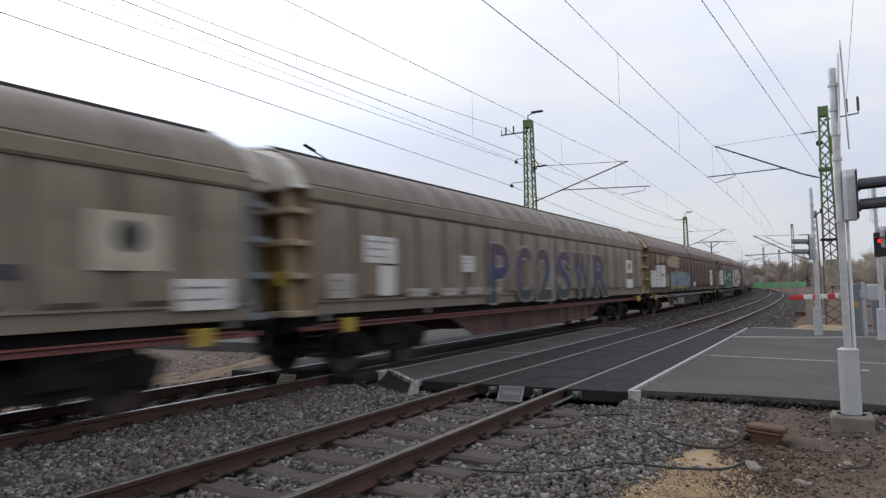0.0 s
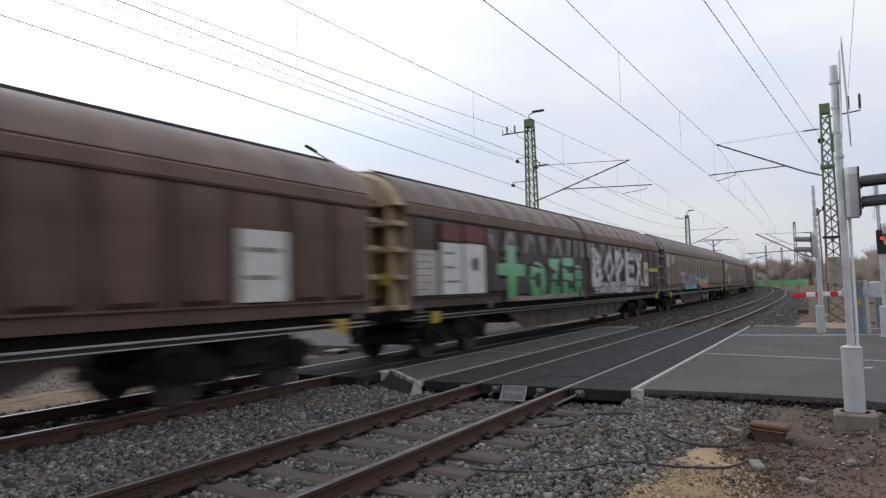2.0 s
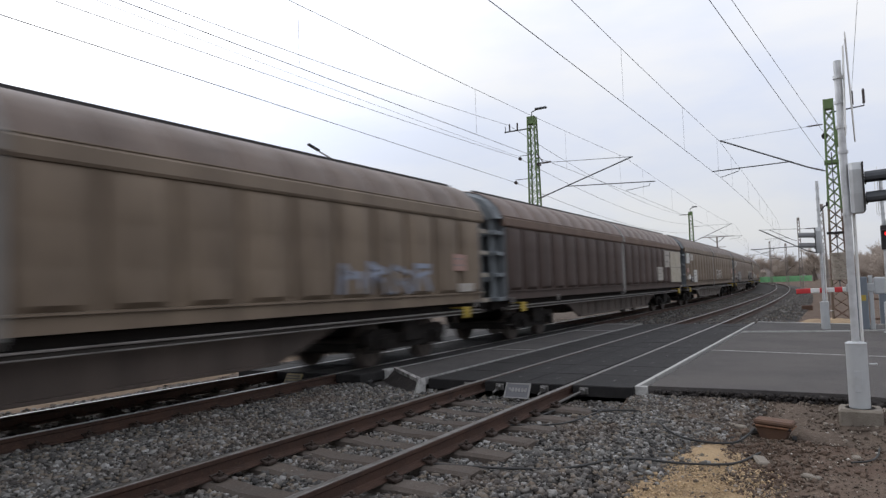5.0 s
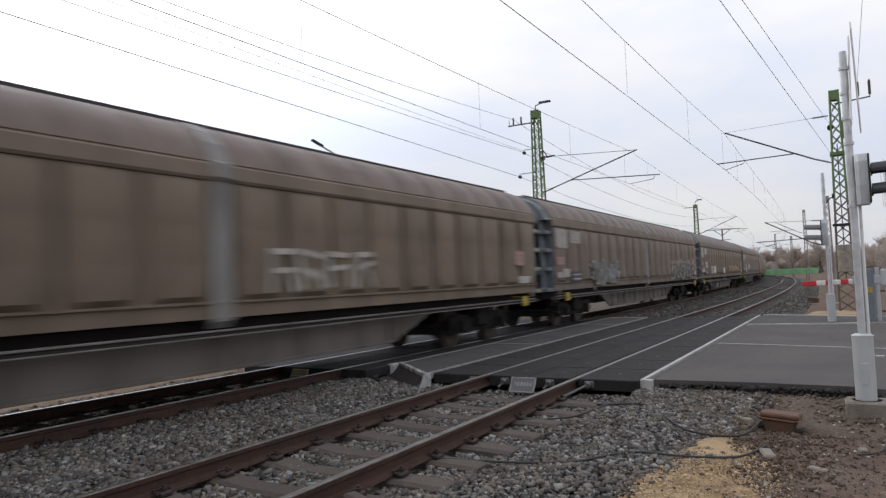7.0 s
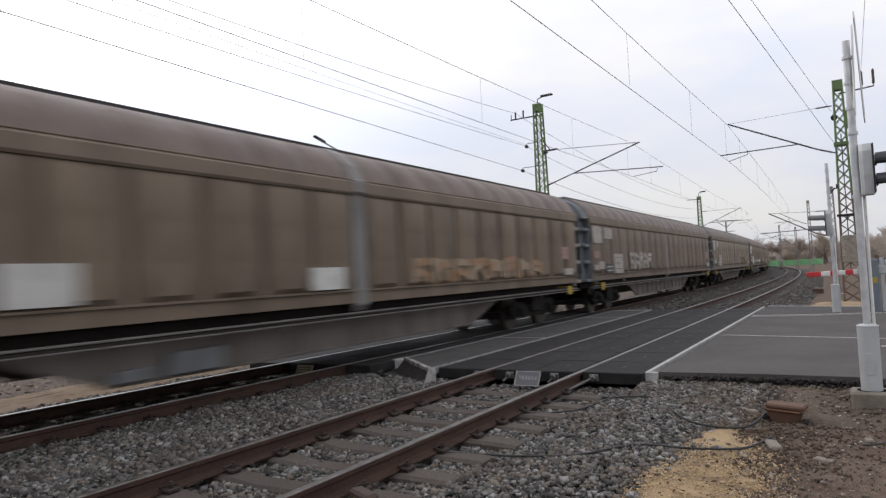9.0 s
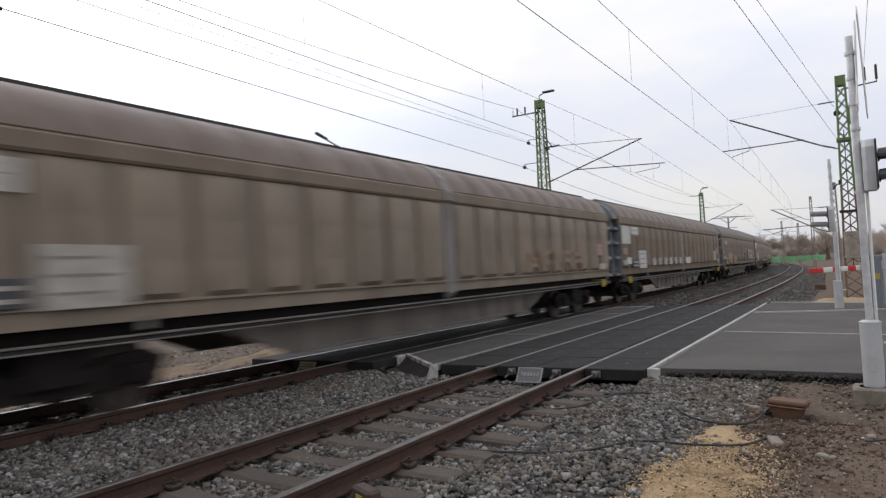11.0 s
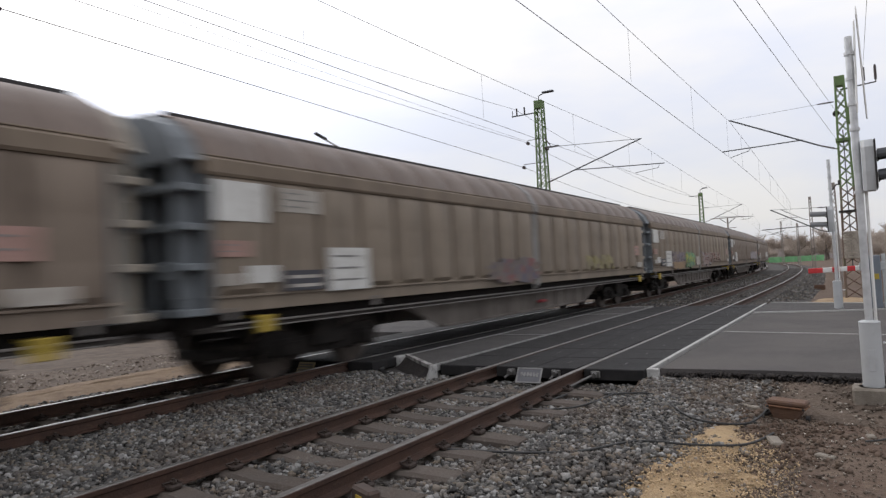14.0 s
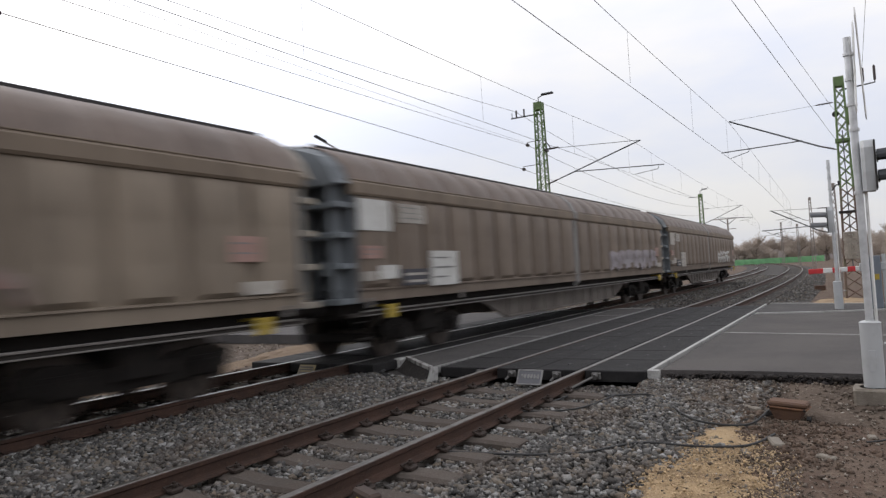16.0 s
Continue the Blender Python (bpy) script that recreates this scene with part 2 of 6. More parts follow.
# ---- mesh tools ----
class Shape:
    """Collects vertices and faces of one mesh."""

    def __init__(self):
        self.v, self.f = [], []

    def add(self, verts, faces):
        n = len(self.v)
        self.v += [tuple(p) for p in verts]
        self.f += [tuple(i + n for i in q) for q in faces]
        return self

    def box(self, x0, x1, y0, y1, z0, z1, c=0.0, m=None):
        """A box with its twelve edges cut by c."""
        if c <= 0:
            vs = [Vector((x, y, z)) for z in (z0, z1) for y in (y0, y1) for x in (x0, x1)]
            fs = [(0, 2, 3, 1), (4, 5, 7, 6), (0, 1, 5, 4), (2, 6, 7, 3), (0, 4, 6, 2), (1, 3, 7, 5)]
        else:
            vs, fs = [], []
            for z, k in ((z0, c), (z0 + c, 0), (z1 - c, 0), (z1, c)):
                d = c
                vs += [Vector(p) for p in ((x0 + d, y0 + k, z), (x1 - d, y0 + k, z), (x1 - k, y0 + d, z), (x1 - k, y1 - d, z),
                                           (x1 - d, y1 - k, z), (x0 + d, y1 - k, z), (x0 + k, y1 - d, z), (x0 + k, y0 + d, z))]
            for s in range(3):
                for i in range(8):
                    j = (i + 1) % 8
                    fs.append((s * 8 + i, s * 8 + j, s * 8 + 8 + j, s * 8 + 8 + i))
            fs += [tuple(range(7, -1, -1)), tuple(range(24, 32))]
        if m:
            vs = [m @ p for p in vs]
        return self.add(vs, fs)

    def rod(self, a, b, r, n=8, r2=None):
        a, b = Vector(a), Vector(b)
        r2 = r if r2 is None else r2
        d = (b - a).normalized()
        u = d.orthogonal().normalized()
        w = d.cross(u)
        vs = [p + (u * math.cos(2 * math.pi * i / n) + w * math.sin(2 * math.pi * i / n)) * q for p, q in ((a, r), (b, r2)) for i in range(n)]
        fs = [(i, (i + 1) % n, n + (i + 1) % n, n + i) for i in range(n)] + [tuple(range(n - 1, -1, -1)), tuple(range(n, 2 * n))]
        return self.add(vs, fs)

    def path(self, pts, r, n=6):
        """One unbroken tube through the points."""
        pts = [Vector(p) for p in pts]
        rings = []
        for i, p in enumerate(pts):
            d = (pts[min(i + 1, len(pts) - 1)] - pts[max(i - 1, 0)]).normalized()
            if i == 0:
                u = d.orthogonal().normalized()
            else:
                u = (u - d * u.dot(d)).normalized()
            w = d.cross(u)
            rings += [p + (u * math.cos(2 * math.pi * k / n) + w * math.sin(2 * math.pi * k / n)) * r for k in range(n)]
        m = len(pts)
        fs = [(i * n + k, i * n + (k + 1) % n, i * n + n + (k + 1) % n, i * n + n + k) for i in range(m - 1) for k in range(n)]
        return self.add(rings, fs + [tuple(range(n - 1, -1, -1)), tuple(range((m - 1) * n, m * n))])

    def sweep(self, profile, stations, closed=True, caps=True):
        """profile: (across, up) points; stations: functions of a profile point to a place, one for each station."""
        n = len(profile)
        vs = [s(p) for s in stations for p in profile]
        fs = []
        m = n if closed else n - 1
        for k in range(len(stations) - 1):
            for i in range(m):
                j = (i + 1) % n
                fs.append((k * n + i, k * n + j, k * n + n + j, k * n + n + i))
        if caps and closed:
            fs += [tuple(range(n - 1, -1, -1)), tuple(range((len(stations) - 1) * n, len(stations) * n))]
        return self.add(vs, fs)

    def prism(self, profile, y0, y1):
        """An outline of (x, z) points, thick from y0 to y1."""
        return self.sweep(profile, [lambda p: (p[0], y0, p[1]), lambda p: (p[0], y1, p[1])])

    def slab(self, outline, z0, z1):
        return self.sweep(outline, [lambda p: (p[0], p[1], z0), lambda p: (p[0], p[1], z1)])

    def mesh(self, name, mat, smooth=False):
        me = bpy.data.meshes.new(name)
        me.from_pydata(self.v, [], self.f)
        bm = bmesh.new()
        bm.from_mesh(me)
        bmesh.ops.remove_doubles(bm, verts=bm.verts, dist=1e-5)
        bmesh.ops.recalc_face_normals(bm, faces=bm.faces)
        bm.to_mesh(me)
        bm.free()
        if smooth:
            me.shade_smooth()
            me.set_sharp_from_angle(angle=radians(35))
        me.materials.append(mat)
        return me


def thing(name, label, category, group="", kind="", at=None):
    ob = tagged(new(name), label, category, group, kind)
    if at is not None:
        ob.matrix_basis = at
    return ob


def part(name, shape, mat, parent, label="", smooth=False, at=None):
    me = shape if isinstance(shape, bpy.types.Mesh) else shape.mesh(name, mat, smooth)
    ob = new(name, me)
    if isinstance(shape, bpy.types.Mesh):
        ob.material_slots[0].link = "OBJECT"
        ob.material_slots[0].material = mat
    ob.parent = parent
    if at is not None:
        ob.matrix_basis = at
    if label:
        ob["label"] = label
    return ob


def solid(name, shape, mat, label, category, group="", kind="", smooth=False, at=None):
    ob = tagged(new(name, shape.mesh(name, mat, smooth)), label, category, group, kind)
    if at is not None:
        ob.matrix_basis = at
    return ob


# ---- the two tracks: straight to BEND, then a wide curve to the left ----
BEND, RADIUS = 30.0, 1000.0
Y_A, Y_B = 4.364, 8.884
HALF = 0.7535


def on_track(y, s, side=0.0, z=0.0):
    """The place s metres along the track whose straight part lies at y, side metres to its left."""
    if s <= BEND:
        return Vector((s, y + side, z))
    r = RADIUS - (y - Y_A)
    a = (s - BEND) / r
    return Vector((BEND + (r - side) * math.sin(a), y + side + (r - side) * (1 - math.cos(a)), z))


def heading(y, s):
    return 0.0 if s <= BEND else (s - BEND) / (RADIUS - (y - Y_A))


# ---- ground, ballast, rails ----
ground = Shape()
gx_ = [-400, -60, -20, 0, 3, 6, 9, 12, 20, 30, 60, 120, 400, 1500]
gy_ = [-1500, -200, -40, -15, -6, -3, 0, 2, 4, 9, 14, 30, 90, 300, 1500]
ground.add([(x, y, -0.34) for x in gx_ for y in gy_],
           [(i * 15 + j, i * 15 + 15 + j, i * 15 + 16 + j, i * 15 + j + 1) for i in range(13) for j in range(14)])
solid("ground", ground, M_dirt, "brown trodden earth with grit beside the tracks", "ground", kind="structure")

yard = Shape().slab([(-40, 11.9), (60, 11.9), (60, 45), (-40, 45)], -0.6, -0.332)
M_yard = material("yard_gravel_ground", (0.105, 0.08, 0.063), 0.95, gloss=0.2, spots=[((0.055, 0.042, 0.034), 2.2, 0.42, 0.65, 0.8), ((0.2, 0.165, 0.13), 26, 0.55, 0.72, 0.6)], bump=1.0, bump_scale=25)
solid("yard_ground", yard, M_yard, "dark gravelly ground behind the far track", "ground", kind="structure")

bed = Shape()
bed_profile = [(-2.9, -0.36), (-2.0, -0.26), (-1.35, -0.262), (1.35, -0.262), (1.75, -0.215), (3.6, -0.195), (3.71, -0.24), (5.3, -0.24), (6.4, -0.26), (7.6, -0.36)]
bed_s = [-60, -20, 0, 5, 10, 15, 20, 25, 30] + list(range(40, 320, 10))
bed.sweep(bed_profile, [(lambda p, s=s: on_track(Y_A, s, p[0], p[1])) for s in bed_s], closed=False)
solid("ballast_bed", bed, M_bed, "grey crushed stone ballast bed under both tracks", "ballast", kind="structure")

RAIL = [(-0.075, -0.172), (0.075, -0.172), (0.072, -0.158), (0.02, -0.145), (0.012, -0.13), (0.012, -0.06), (0.034, -0.045),
        (0.036, -0.012), (0.028, -0.002), (-0.028, -0.002), (-0.036, -0.012), (-0.034, -0.045), (-0.012, -0.06), (-0.012, -0.13), (-0.02, -0.145), (-0.072, -0.158)]
CAP = [(-0.034, -0.006), (0.034, -0.006), (0.028, 0.001), (-0.028, 0.001)]
rail_s = [-60, -10, 0, 10, 20, 30] + list(range(35, 320, 6))
tracks = {}
for name, y, head, label in (("near", Y_A, M_head, "railway track with rusty rails on worn concrete sleepers"),
                             ("train", Y_B, M_shiny, "railway track with polished rails under the freight train")):
    track = thing("railway_track", label, "railway track", kind="structure")
    tracks[name] = track
    for side in (-HALF, HALF):
        r = part("rail", Shape().sweep(RAIL, [(lambda p, s=s: on_track(y, s, side + p[0], p[1])) for s in rail_s]), M_rail, track)
        part("rail_head", Shape().sweep(CAP, [(lambda p, s=s: on_track(y, s, side + p[0], p[1])) for s in rail_s]), head, r, "worn metal running surface")

sleeper = Shape()
sleeper.sweep([(-0.14, -0.2), (0.14, -0.2), (0.14, -0.03), (0.105, 0.0), (-0.105, 0.0), (-0.14, -0.03)],
              [(lambda p, y=y, d=d: (p[0], y, p[1] + d)) for y, d in ((-1.36, -0.015), (-1.33, 0.0), (-1.0, 0.012), (-0.55, 0.01), (-0.3, -0.02), (0.3, -0.02), (0.55, 0.01), (1.0, 0.012), (1.33, 0.0), (1.36, -0.015))])
sleeper_mesh = sleeper.mesh("sleeper", M_sleeper)
clip = Shape().box(-0.06, 0.06, -0.045, 0.045, -0.01, 0.035, 0.012).rod((0, 0, 0.03), (0, 0, 0.085), 0.016, 6).rod((0, 0, 0.05), (0, 0, 0.066), 0.03, 6)
clip.path([(-0.07, 0.03, 0.02), (-0.07, -0.05, 0.045), (0.07, -0.05, 0.045), (0.07, 0.03, 0.02)], 0.011, 5)
clip_mesh = clip.mesh("rail_clip", M_clip)
rs = random.Random(5)


M_dustsleeper = material("dusty_sleeper", (0.085, 0.078, 0.072), 0.95, gloss=0.2, vary=0.2, spots=[((0.055, 0.05, 0.047), 3, 0.42, 0.65, 0.8)], bump=0.5, bump_scale=60)


def lay_sleepers(track, y, first, last, step, clips):
    s = first
    while s < last:
        at = Matrix.Translation(on_track(y, s, rs.uniform(-0.03, 0.03), -0.192 + rs.uniform(-0.006, 0.004))) @ pose(0, 0, 0, 0, 0, math.degrees(heading(y, s)) + rs.uniform(-0.8, 0.8))
        ob = part("sleeper", sleeper_mesh, M_sleeper if clips else M_dustsleeper, track, at=at)
        if clips and 0 < s < 10:
            for side in (-HALF, HALF):
                for d in (-0.115, 0.115):
                    part("rail_clip", clip_mesh, M_clip, ob, at=pose(0, side + d, 0.02, 0, 0, 180 if d < 0 else 0))
        s += step


lay_sleepers(tracks["near"], Y_A, 1.12 - 0.645 * 28, 9.4, 0.645, True)
lay_sleepers(tracks["near"], Y_A, 25.2, 110, 0.645, False)
lay_sleepers(tracks["train"], Y_B, -4.0 - 0.645 * 20, 9.4, 0.645, True)
lay_sleepers(tracks["train"], Y_B, 25.2, 80, 0.645, False)

# ---- the level crossing ----
crossing = thing("level_crossing", "black rubber level crossing panels between white edge lines", "level crossing", kind="structure")
X0, X1, STEP = 9.75, 24.15, 1.2


def panel_row(y0, y1):
    me = Shape().box(0.004, STEP - 0.004, y0, y1, -0.17, -0.002, 0.012).mesh("crossing_panel", M_rubber)
    for i in range(12):
        part("crossing_panel", me, M_rubber, crossing, at=pose(X0 + i * STEP, 0, rs.uniform(-0.003, 0.003)))


for y in (Y_A, Y_B):
    panel_row(y - HALF + 0.085, y - 0.003)
    panel_row(y + 0.003, y + HALF - 0.085)
panel_row(2.67, Y_A - HALF - 0.045)
panel_row(Y_A + HALF + 0.045, 6.09)
panel_row(7.52, Y_B - HALF - 0.045)
panel_row(Y_B + HALF + 0.045, 10.6)
# recessed lifting eyes of the panels
M_eye = material("eye_grey", (0.06, 0.058, 0.056), 0.7)
eye_mesh = Shape().box(-0.07, 0.07, -0.012, 0.012, -0.004, 0.002, 0.001).mesh("lifting_eye", M_eye)
for i in range(11):
    for y in (Y_A - 0.35, Y_A + 0.3, 3.1):
        part("lifting_eye", eye_mesh, M_eye, crossing, at=pose(X0 + i * STEP + 0.6, y, 0.001, 0, 0, rs.uniform(-4, 4)))

edge_line = Shape().box(9.93, 24.8, 2.605, 2.665, -0.1, 0.006, 0.004)
part("edge_line", edge_line, M_line, crossing, "worn white edge line")
part("edge_block", Shape().box(9.86, 9.93, 2.49, 2.67, -0.16, 0.006, 0.01), M_line, crossing, "white painted block end")

# island between the tracks
M_tarred = material("tarred_face", (0.035, 0.031, 0.03), 0.9, gloss=0.2, spots=[((0.07, 0.06, 0.052), 9, 0.5, 0.68, 0.7)], bump=0.8, bump_scale=40)
M_chipped = material("chipped_paint", (0.4, 0.39, 0.37), 0.75, spots=[((0.1, 0.09, 0.085), 7, 0.47, 0.56, 0.9), ((0.26, 0.25, 0.235), 40, 0.5, 0.65, 0.5)])
island = thing("traffic_island", "low asphalt island with chipped white painted edges between the tracks", "traffic island", kind="structure")
part("surface", Shape().slab([(9.68, 6.2), (10.8, 7.42), (24.0, 7.42), (24.0, 6.2)], -0.26, 0.005), M_fresh, island)
part("end_face", Shape().add([(9.6, 6.12, 0.0), (10.78, 7.46, 0.0), (10.42, 7.62, -0.26), (9.22, 6.2, -0.26), (9.6, 6.12, -0.3), (10.78, 7.46, -0.3)],
                             [(0, 1, 2, 3), (0, 3, 4), (1, 5, 2), (0, 4, 5, 1), (3, 2, 5, 4)]), M_tarred, island, "sloped dark end")


def strip(a, b, w, z0, z1):
    a, b = Vector((*a, 0)), Vector((*b, 0))
    n = Vector((-(b - a).y, (b - a).x, 0)).normalized() * w / 2
    return Shape().sweep([(-1, z0), (1, z0), (1, z1), (-1, z1)], [lambda p: a + n * p[0] + Vector((0, 0, p[1])), lambda p: b + n * p[0] + Vector((0, 0, p[1]))])


part("kerb", strip((9.55, 6.13), (10.82, 7.5), 0.085, -0.04, 0.02), M_chipped, island, "chipped white kerb")
part("kerb", strip((9.5, 6.14), (24.0, 6.14), 0.05, -0.1, 0.012), M_seam, island)
part("kerb", strip((10.8, 7.46), (24.0, 7.46), 0.05, -0.1, 0.012), M_seam, island)
part("kerb", strip((24.02, 6.12), (24.02, 7.5), 0.12, -0.1, 0.014), M_line, island)
part("seam", strip((20.8, 6.2), (20.8, 7.42), 0.07, 0.0, 0.011), M_seam, island)
part("seam", strip((14.6, 6.2), (14.6, 7.42), 0.05, 0.0, 0.011), M_seam, island)
part("kerb_end", Shape().add([(9.44, 6.05, 0.018), (9.6, 6.05, 0.018), (9.6, 6.11, 0.018), (9.48, 6.11, 0.018), (9.2, 6.05, -0.26), (9.6, 6.05, -0.26), (9.6, 6.11, -0.26), (9.26, 6.11, -0.26)],
                             [(0, 1, 2, 3), (0, 4, 5, 1), (1, 5, 6, 2), (2, 6, 7, 3), (3, 7, 4, 0), (4, 7, 6, 5)]), M_line, island, "white painted kerb end")
part("kerb_end", Shape().box(10.5, 10.78, 7.46, 7.6, -0.26, 0.012, 0.02), M_line, island, "white painted kerb end")

road = Shape().slab([(9.95, 2.495), (10.02, 1.2), (9.98, 0.0), (9.75, -0.5), (9.2, -8), (8.0, -60), (19.0, -60), (20.6, -8), (21.1, -1.0), (20.55, 0.7), (20.35, 2.495)], -0.32, 0.0)
solid("road", road, M_asphalt, "worn grey asphalt road leading over the crossing", "road", kind="structure")
solid("road_beyond", Shape().slab([(15.5, 10.62), (24.2, 10.62), (24.2, 60), (16.5, 60)], -0.32, -0.03), M_fresh, "grey asphalt road beyond the tracks", "road", kind="structure")
pave = Shape().slab([(20.42, 2.495), (20.62, 0.7), (21.17, -1.0), (20.7, -8), (22.6, -8), (23.4, -0.5), (24.0, 1.0), (24.75, 2.495)], -0.3, 0.02)
solid("pavement", pave, M_fresh, "dark asphalt footway with pale kerbs beside the road", "pavement", kind="structure")
kerb = thing("kerb", "pale weathered concrete kerb of the footway", "kerb", kind="structure")
for a, b in (((20.37, 2.49), (20.57, 0.7)), ((20.57, 0.7), (21.12, -1.0)), ((21.12, -1.0), (20.65, -8)), ((24.8, 2.49), (24.05, 1.0)), ((24.05, 1.0), (23.45, -0.5)), ((23.45, -0.5), (22.65, -8))):
    part("kerb_stone", strip(a, b, 0.1, -0.2, 0.035), M_line, kerb)
part("road_seam", strip((15.3, 2.49), (14.63, -0.58), 0.05, -0.01, 0.006), M_line, crossing, "pale asphalt joint")
part("road_seam", strip((14.63, -0.58), (13.3, -9.0), 0.05, -0.01, 0.006), M_line, crossing, "pale asphalt joint")


# ---- the train ----
PITCH, START = 23.24, -14.47
BOGIE, AXLE = 2.45, 1.0      # bogie centres from the ends, half the wheelbase
BODY0, BODY1 = -0.38, 21.86     # ends of the body along a wagon
MIDP = (BODY0 + BODY1) / 2
W = 1.45
PROFILE = [(W, 1.12), (W, 3.045), (W + 0.045, 3.06), (W + 0.035, 3.25), (W - 0.02, 3.3), (1.3, 3.56), (1.08, 3.77), (0.8, 3.92), (0.45, 4.02), (0.0, 4.06)]


def low(z):
    """Heights on the sliding sides, from the design heights 1.25 to 3.06 to the real ones."""
    return z - 0.11 + (z - 1.25) * 0.045


def door_shape(u0, u1, n):
    """One sliding side with n pressed, slightly pillowed panels between dark joints; the near side is at -y."""
    step = (u1 - u0) / n
    cross = [(0.0, -0.045), (0.05, -0.045), (0.06, 0.0), (0.1, 0.03), (0.2, 0.062), (0.35, 0.077), (0.5, 0.08), (0.65, 0.077), (0.8, 0.062), (0.9, 0.03), (0.94, 0.0), (0.95, -0.045)]
    xs = [(u0 + (i + f) * step, d) for i in range(n) for f, d in cross] + [(u1, -0.045)]
    rows = [(1.25, 0.0), (1.44, 0.0), (1.445, -0.05), (1.475, -0.05), (1.48, 0.0), (1.55, 1.0), (1.9, 1.0), (1.94, 0.94), (1.98, 1.0), (2.4, 1.0), (2.44, 0.94), (2.48, 1.0), (2.95, 1.0), (3.06, 0.0)]
    s = Shape()
    w = len(xs)
    s.add([(x, -W - (d * f if f >= 0 else -f), low(z)) for z, f in rows for x, d in xs],
          [(k * w + j, k * w + j + 1, (k + 1) * w + j + 1, (k + 1) * w + j) for k in range(len(rows) - 1) for j in range(w - 1)])
    return s


def cant_shape(u0, u1):
    pr = [(-W - 0.055, 3.075), (-W - 0.045, 3.255), (-W + 0.02, 3.31), (-W + 0.06, 3.31), (-W + 0.06, 3.035), (-W - 0.03, 3.035)]
    return Shape().sweep(pr, [lambda p: (u0, p[0], p[1]), lambda p: (u1, p[0], p[1])])


def roof_shape(u0, u1, n):
    s = Shape()
    prof = [(-y, z) for y, z in PROFILE[4:]] + [(y, z) for y, z in reversed(PROFILE[4:-1])]
    st = []
    for i in range(n):
        a, b = u0 + (u1 - u0) * i / n, u0 + (u1 - u0) * (i + 1) / n
        st += [(a, 0), (a + 0.06, 0.018), (b - 0.06, 0.018), (b, 0)]
    s.sweep(prof, [(lambda p, x=x, d=d: (x, p[0] * (1 + d / 2), p[1] + d)) for x, d in st], closed=False)
    return s


def end_shape():
    """The flat end wall; it looks to -x."""
    prof = [(-y, z) for y, z in PROFILE] + [(y, z) for y, z in reversed(PROFILE[:-1])]
    return Shape().sweep(prof, [lambda p: (0.16, p[0], p[1]), lambda p: (0.22, p[0], p[1])])


def shield_shape():
    up = [(-y * 0.995, z - 0.01) for y, z in PROFILE[3:]] + [(y * 0.995, z - 0.01) for y, z in reversed(PROFILE[3:-1])]
    return Shape().sweep(up, [lambda p: (0.155, p[0], p[1]), lambda p: (-0.2, p[0] * 0.95, p[1] - 0.03 - 0.05 * (p[1] > 3.85))])


n_panels = 10
near_a = door_shape(BODY0 + 0.2, MIDP - 0.16, n_panels).mesh("side_door", M_black, True)
near_b = door_shape(MIDP + 0.16, BODY1 - 0.2, n_panels).mesh("side_door", M_black, True)
cant_a = cant_shape(BODY0 + 0.1, MIDP - 0.12).mesh("door_rail_upper", M_black)
cant_b = cant_shape(MIDP + 0.12, BODY1 - 0.1).mesh("door_rail_upper", M_black)
roof_a = roof_shape(BODY0 + 0.1, MIDP - 0.1, n_panels).mesh("roof", M_black, True)
roof_b = roof_shape(MIDP + 0.1, BODY1 - 0.1, n_panels).mesh("roof", M_black, True)
end_mesh = end_shape().mesh("end_wall", M_black)
shield_mesh = shield_shape().mesh("end_shield", M_black)
shelf_mesh = Shape().box(-0.24, 0.158, -W + 0.03, W - 0.03, 0, 0.1, 0.012).mesh("end_shelf", M_black)
stud_mesh = Shape().box(-0.18, 0.158, -0.03, 0.03, 1.12, 3.26, 0.01).mesh("end_post", M_black)
sill_mesh = Shape().box(BODY0, BODY1, -1.42, -1.34, 0.88, 0.955, 0.012).mesh("side_sill", M_black)
hoop = Shape()
hp = [(-W - 0.015, 1.1), (-W - 0.015, 3.035)] + [(-y - 0.03, z + 0.03) for y, z in PROFILE[2:]]
hp = hp + [(-a, b) for a, b in reversed(hp[:-1])]
hp = hp + [(a * 0.93, b - 0.1) for a, b in reversed(hp)]
hoop.sweep(hp, [lambda p: (MIDP - 0.15, p[0], p[1]), lambda p: (MIDP + 0.15, p[0], p[1])])
hoop_mesh = hoop.mesh("centre_post", M_black)
# thin added strip that imitates the light streak where roof meets upper rail
highlight_mesh = Shape().box(BODY0 + 0.12, BODY1 - 0.12, -W - 0.012, -W + 0.01, 3.298, 3.321, 0.004).mesh("drip_edge", M_black)
ridge_mesh = Shape().box(BODY0 + 0.15, BODY1 - 0.15, -0.63, -0.54, 3.97, 4.045, 0.01).box(BODY0 + 0.15, BODY1 - 0.15, -0.09, 0.09, 4.03, 4.09, 0.02).mesh("ridge_rail", M_black)
sole = Shape().box(BODY0, BODY1, -1.12, 1.12, 0.9, 1.12, 0.015)
sole_mesh = sole.mesh("sole_bar", M_black)
guide_mesh = Shape().box(BODY0 + 0.3, BODY1 - 0.3, -1.46, -1.41, 0.955, 0.985, 0.006).box(BODY0 + 0.3, BODY1 - 0.3, -1.47, -1.44, 0.885, 0.905, 0.005).mesh("door_guide", M_black)
truss = Shape()
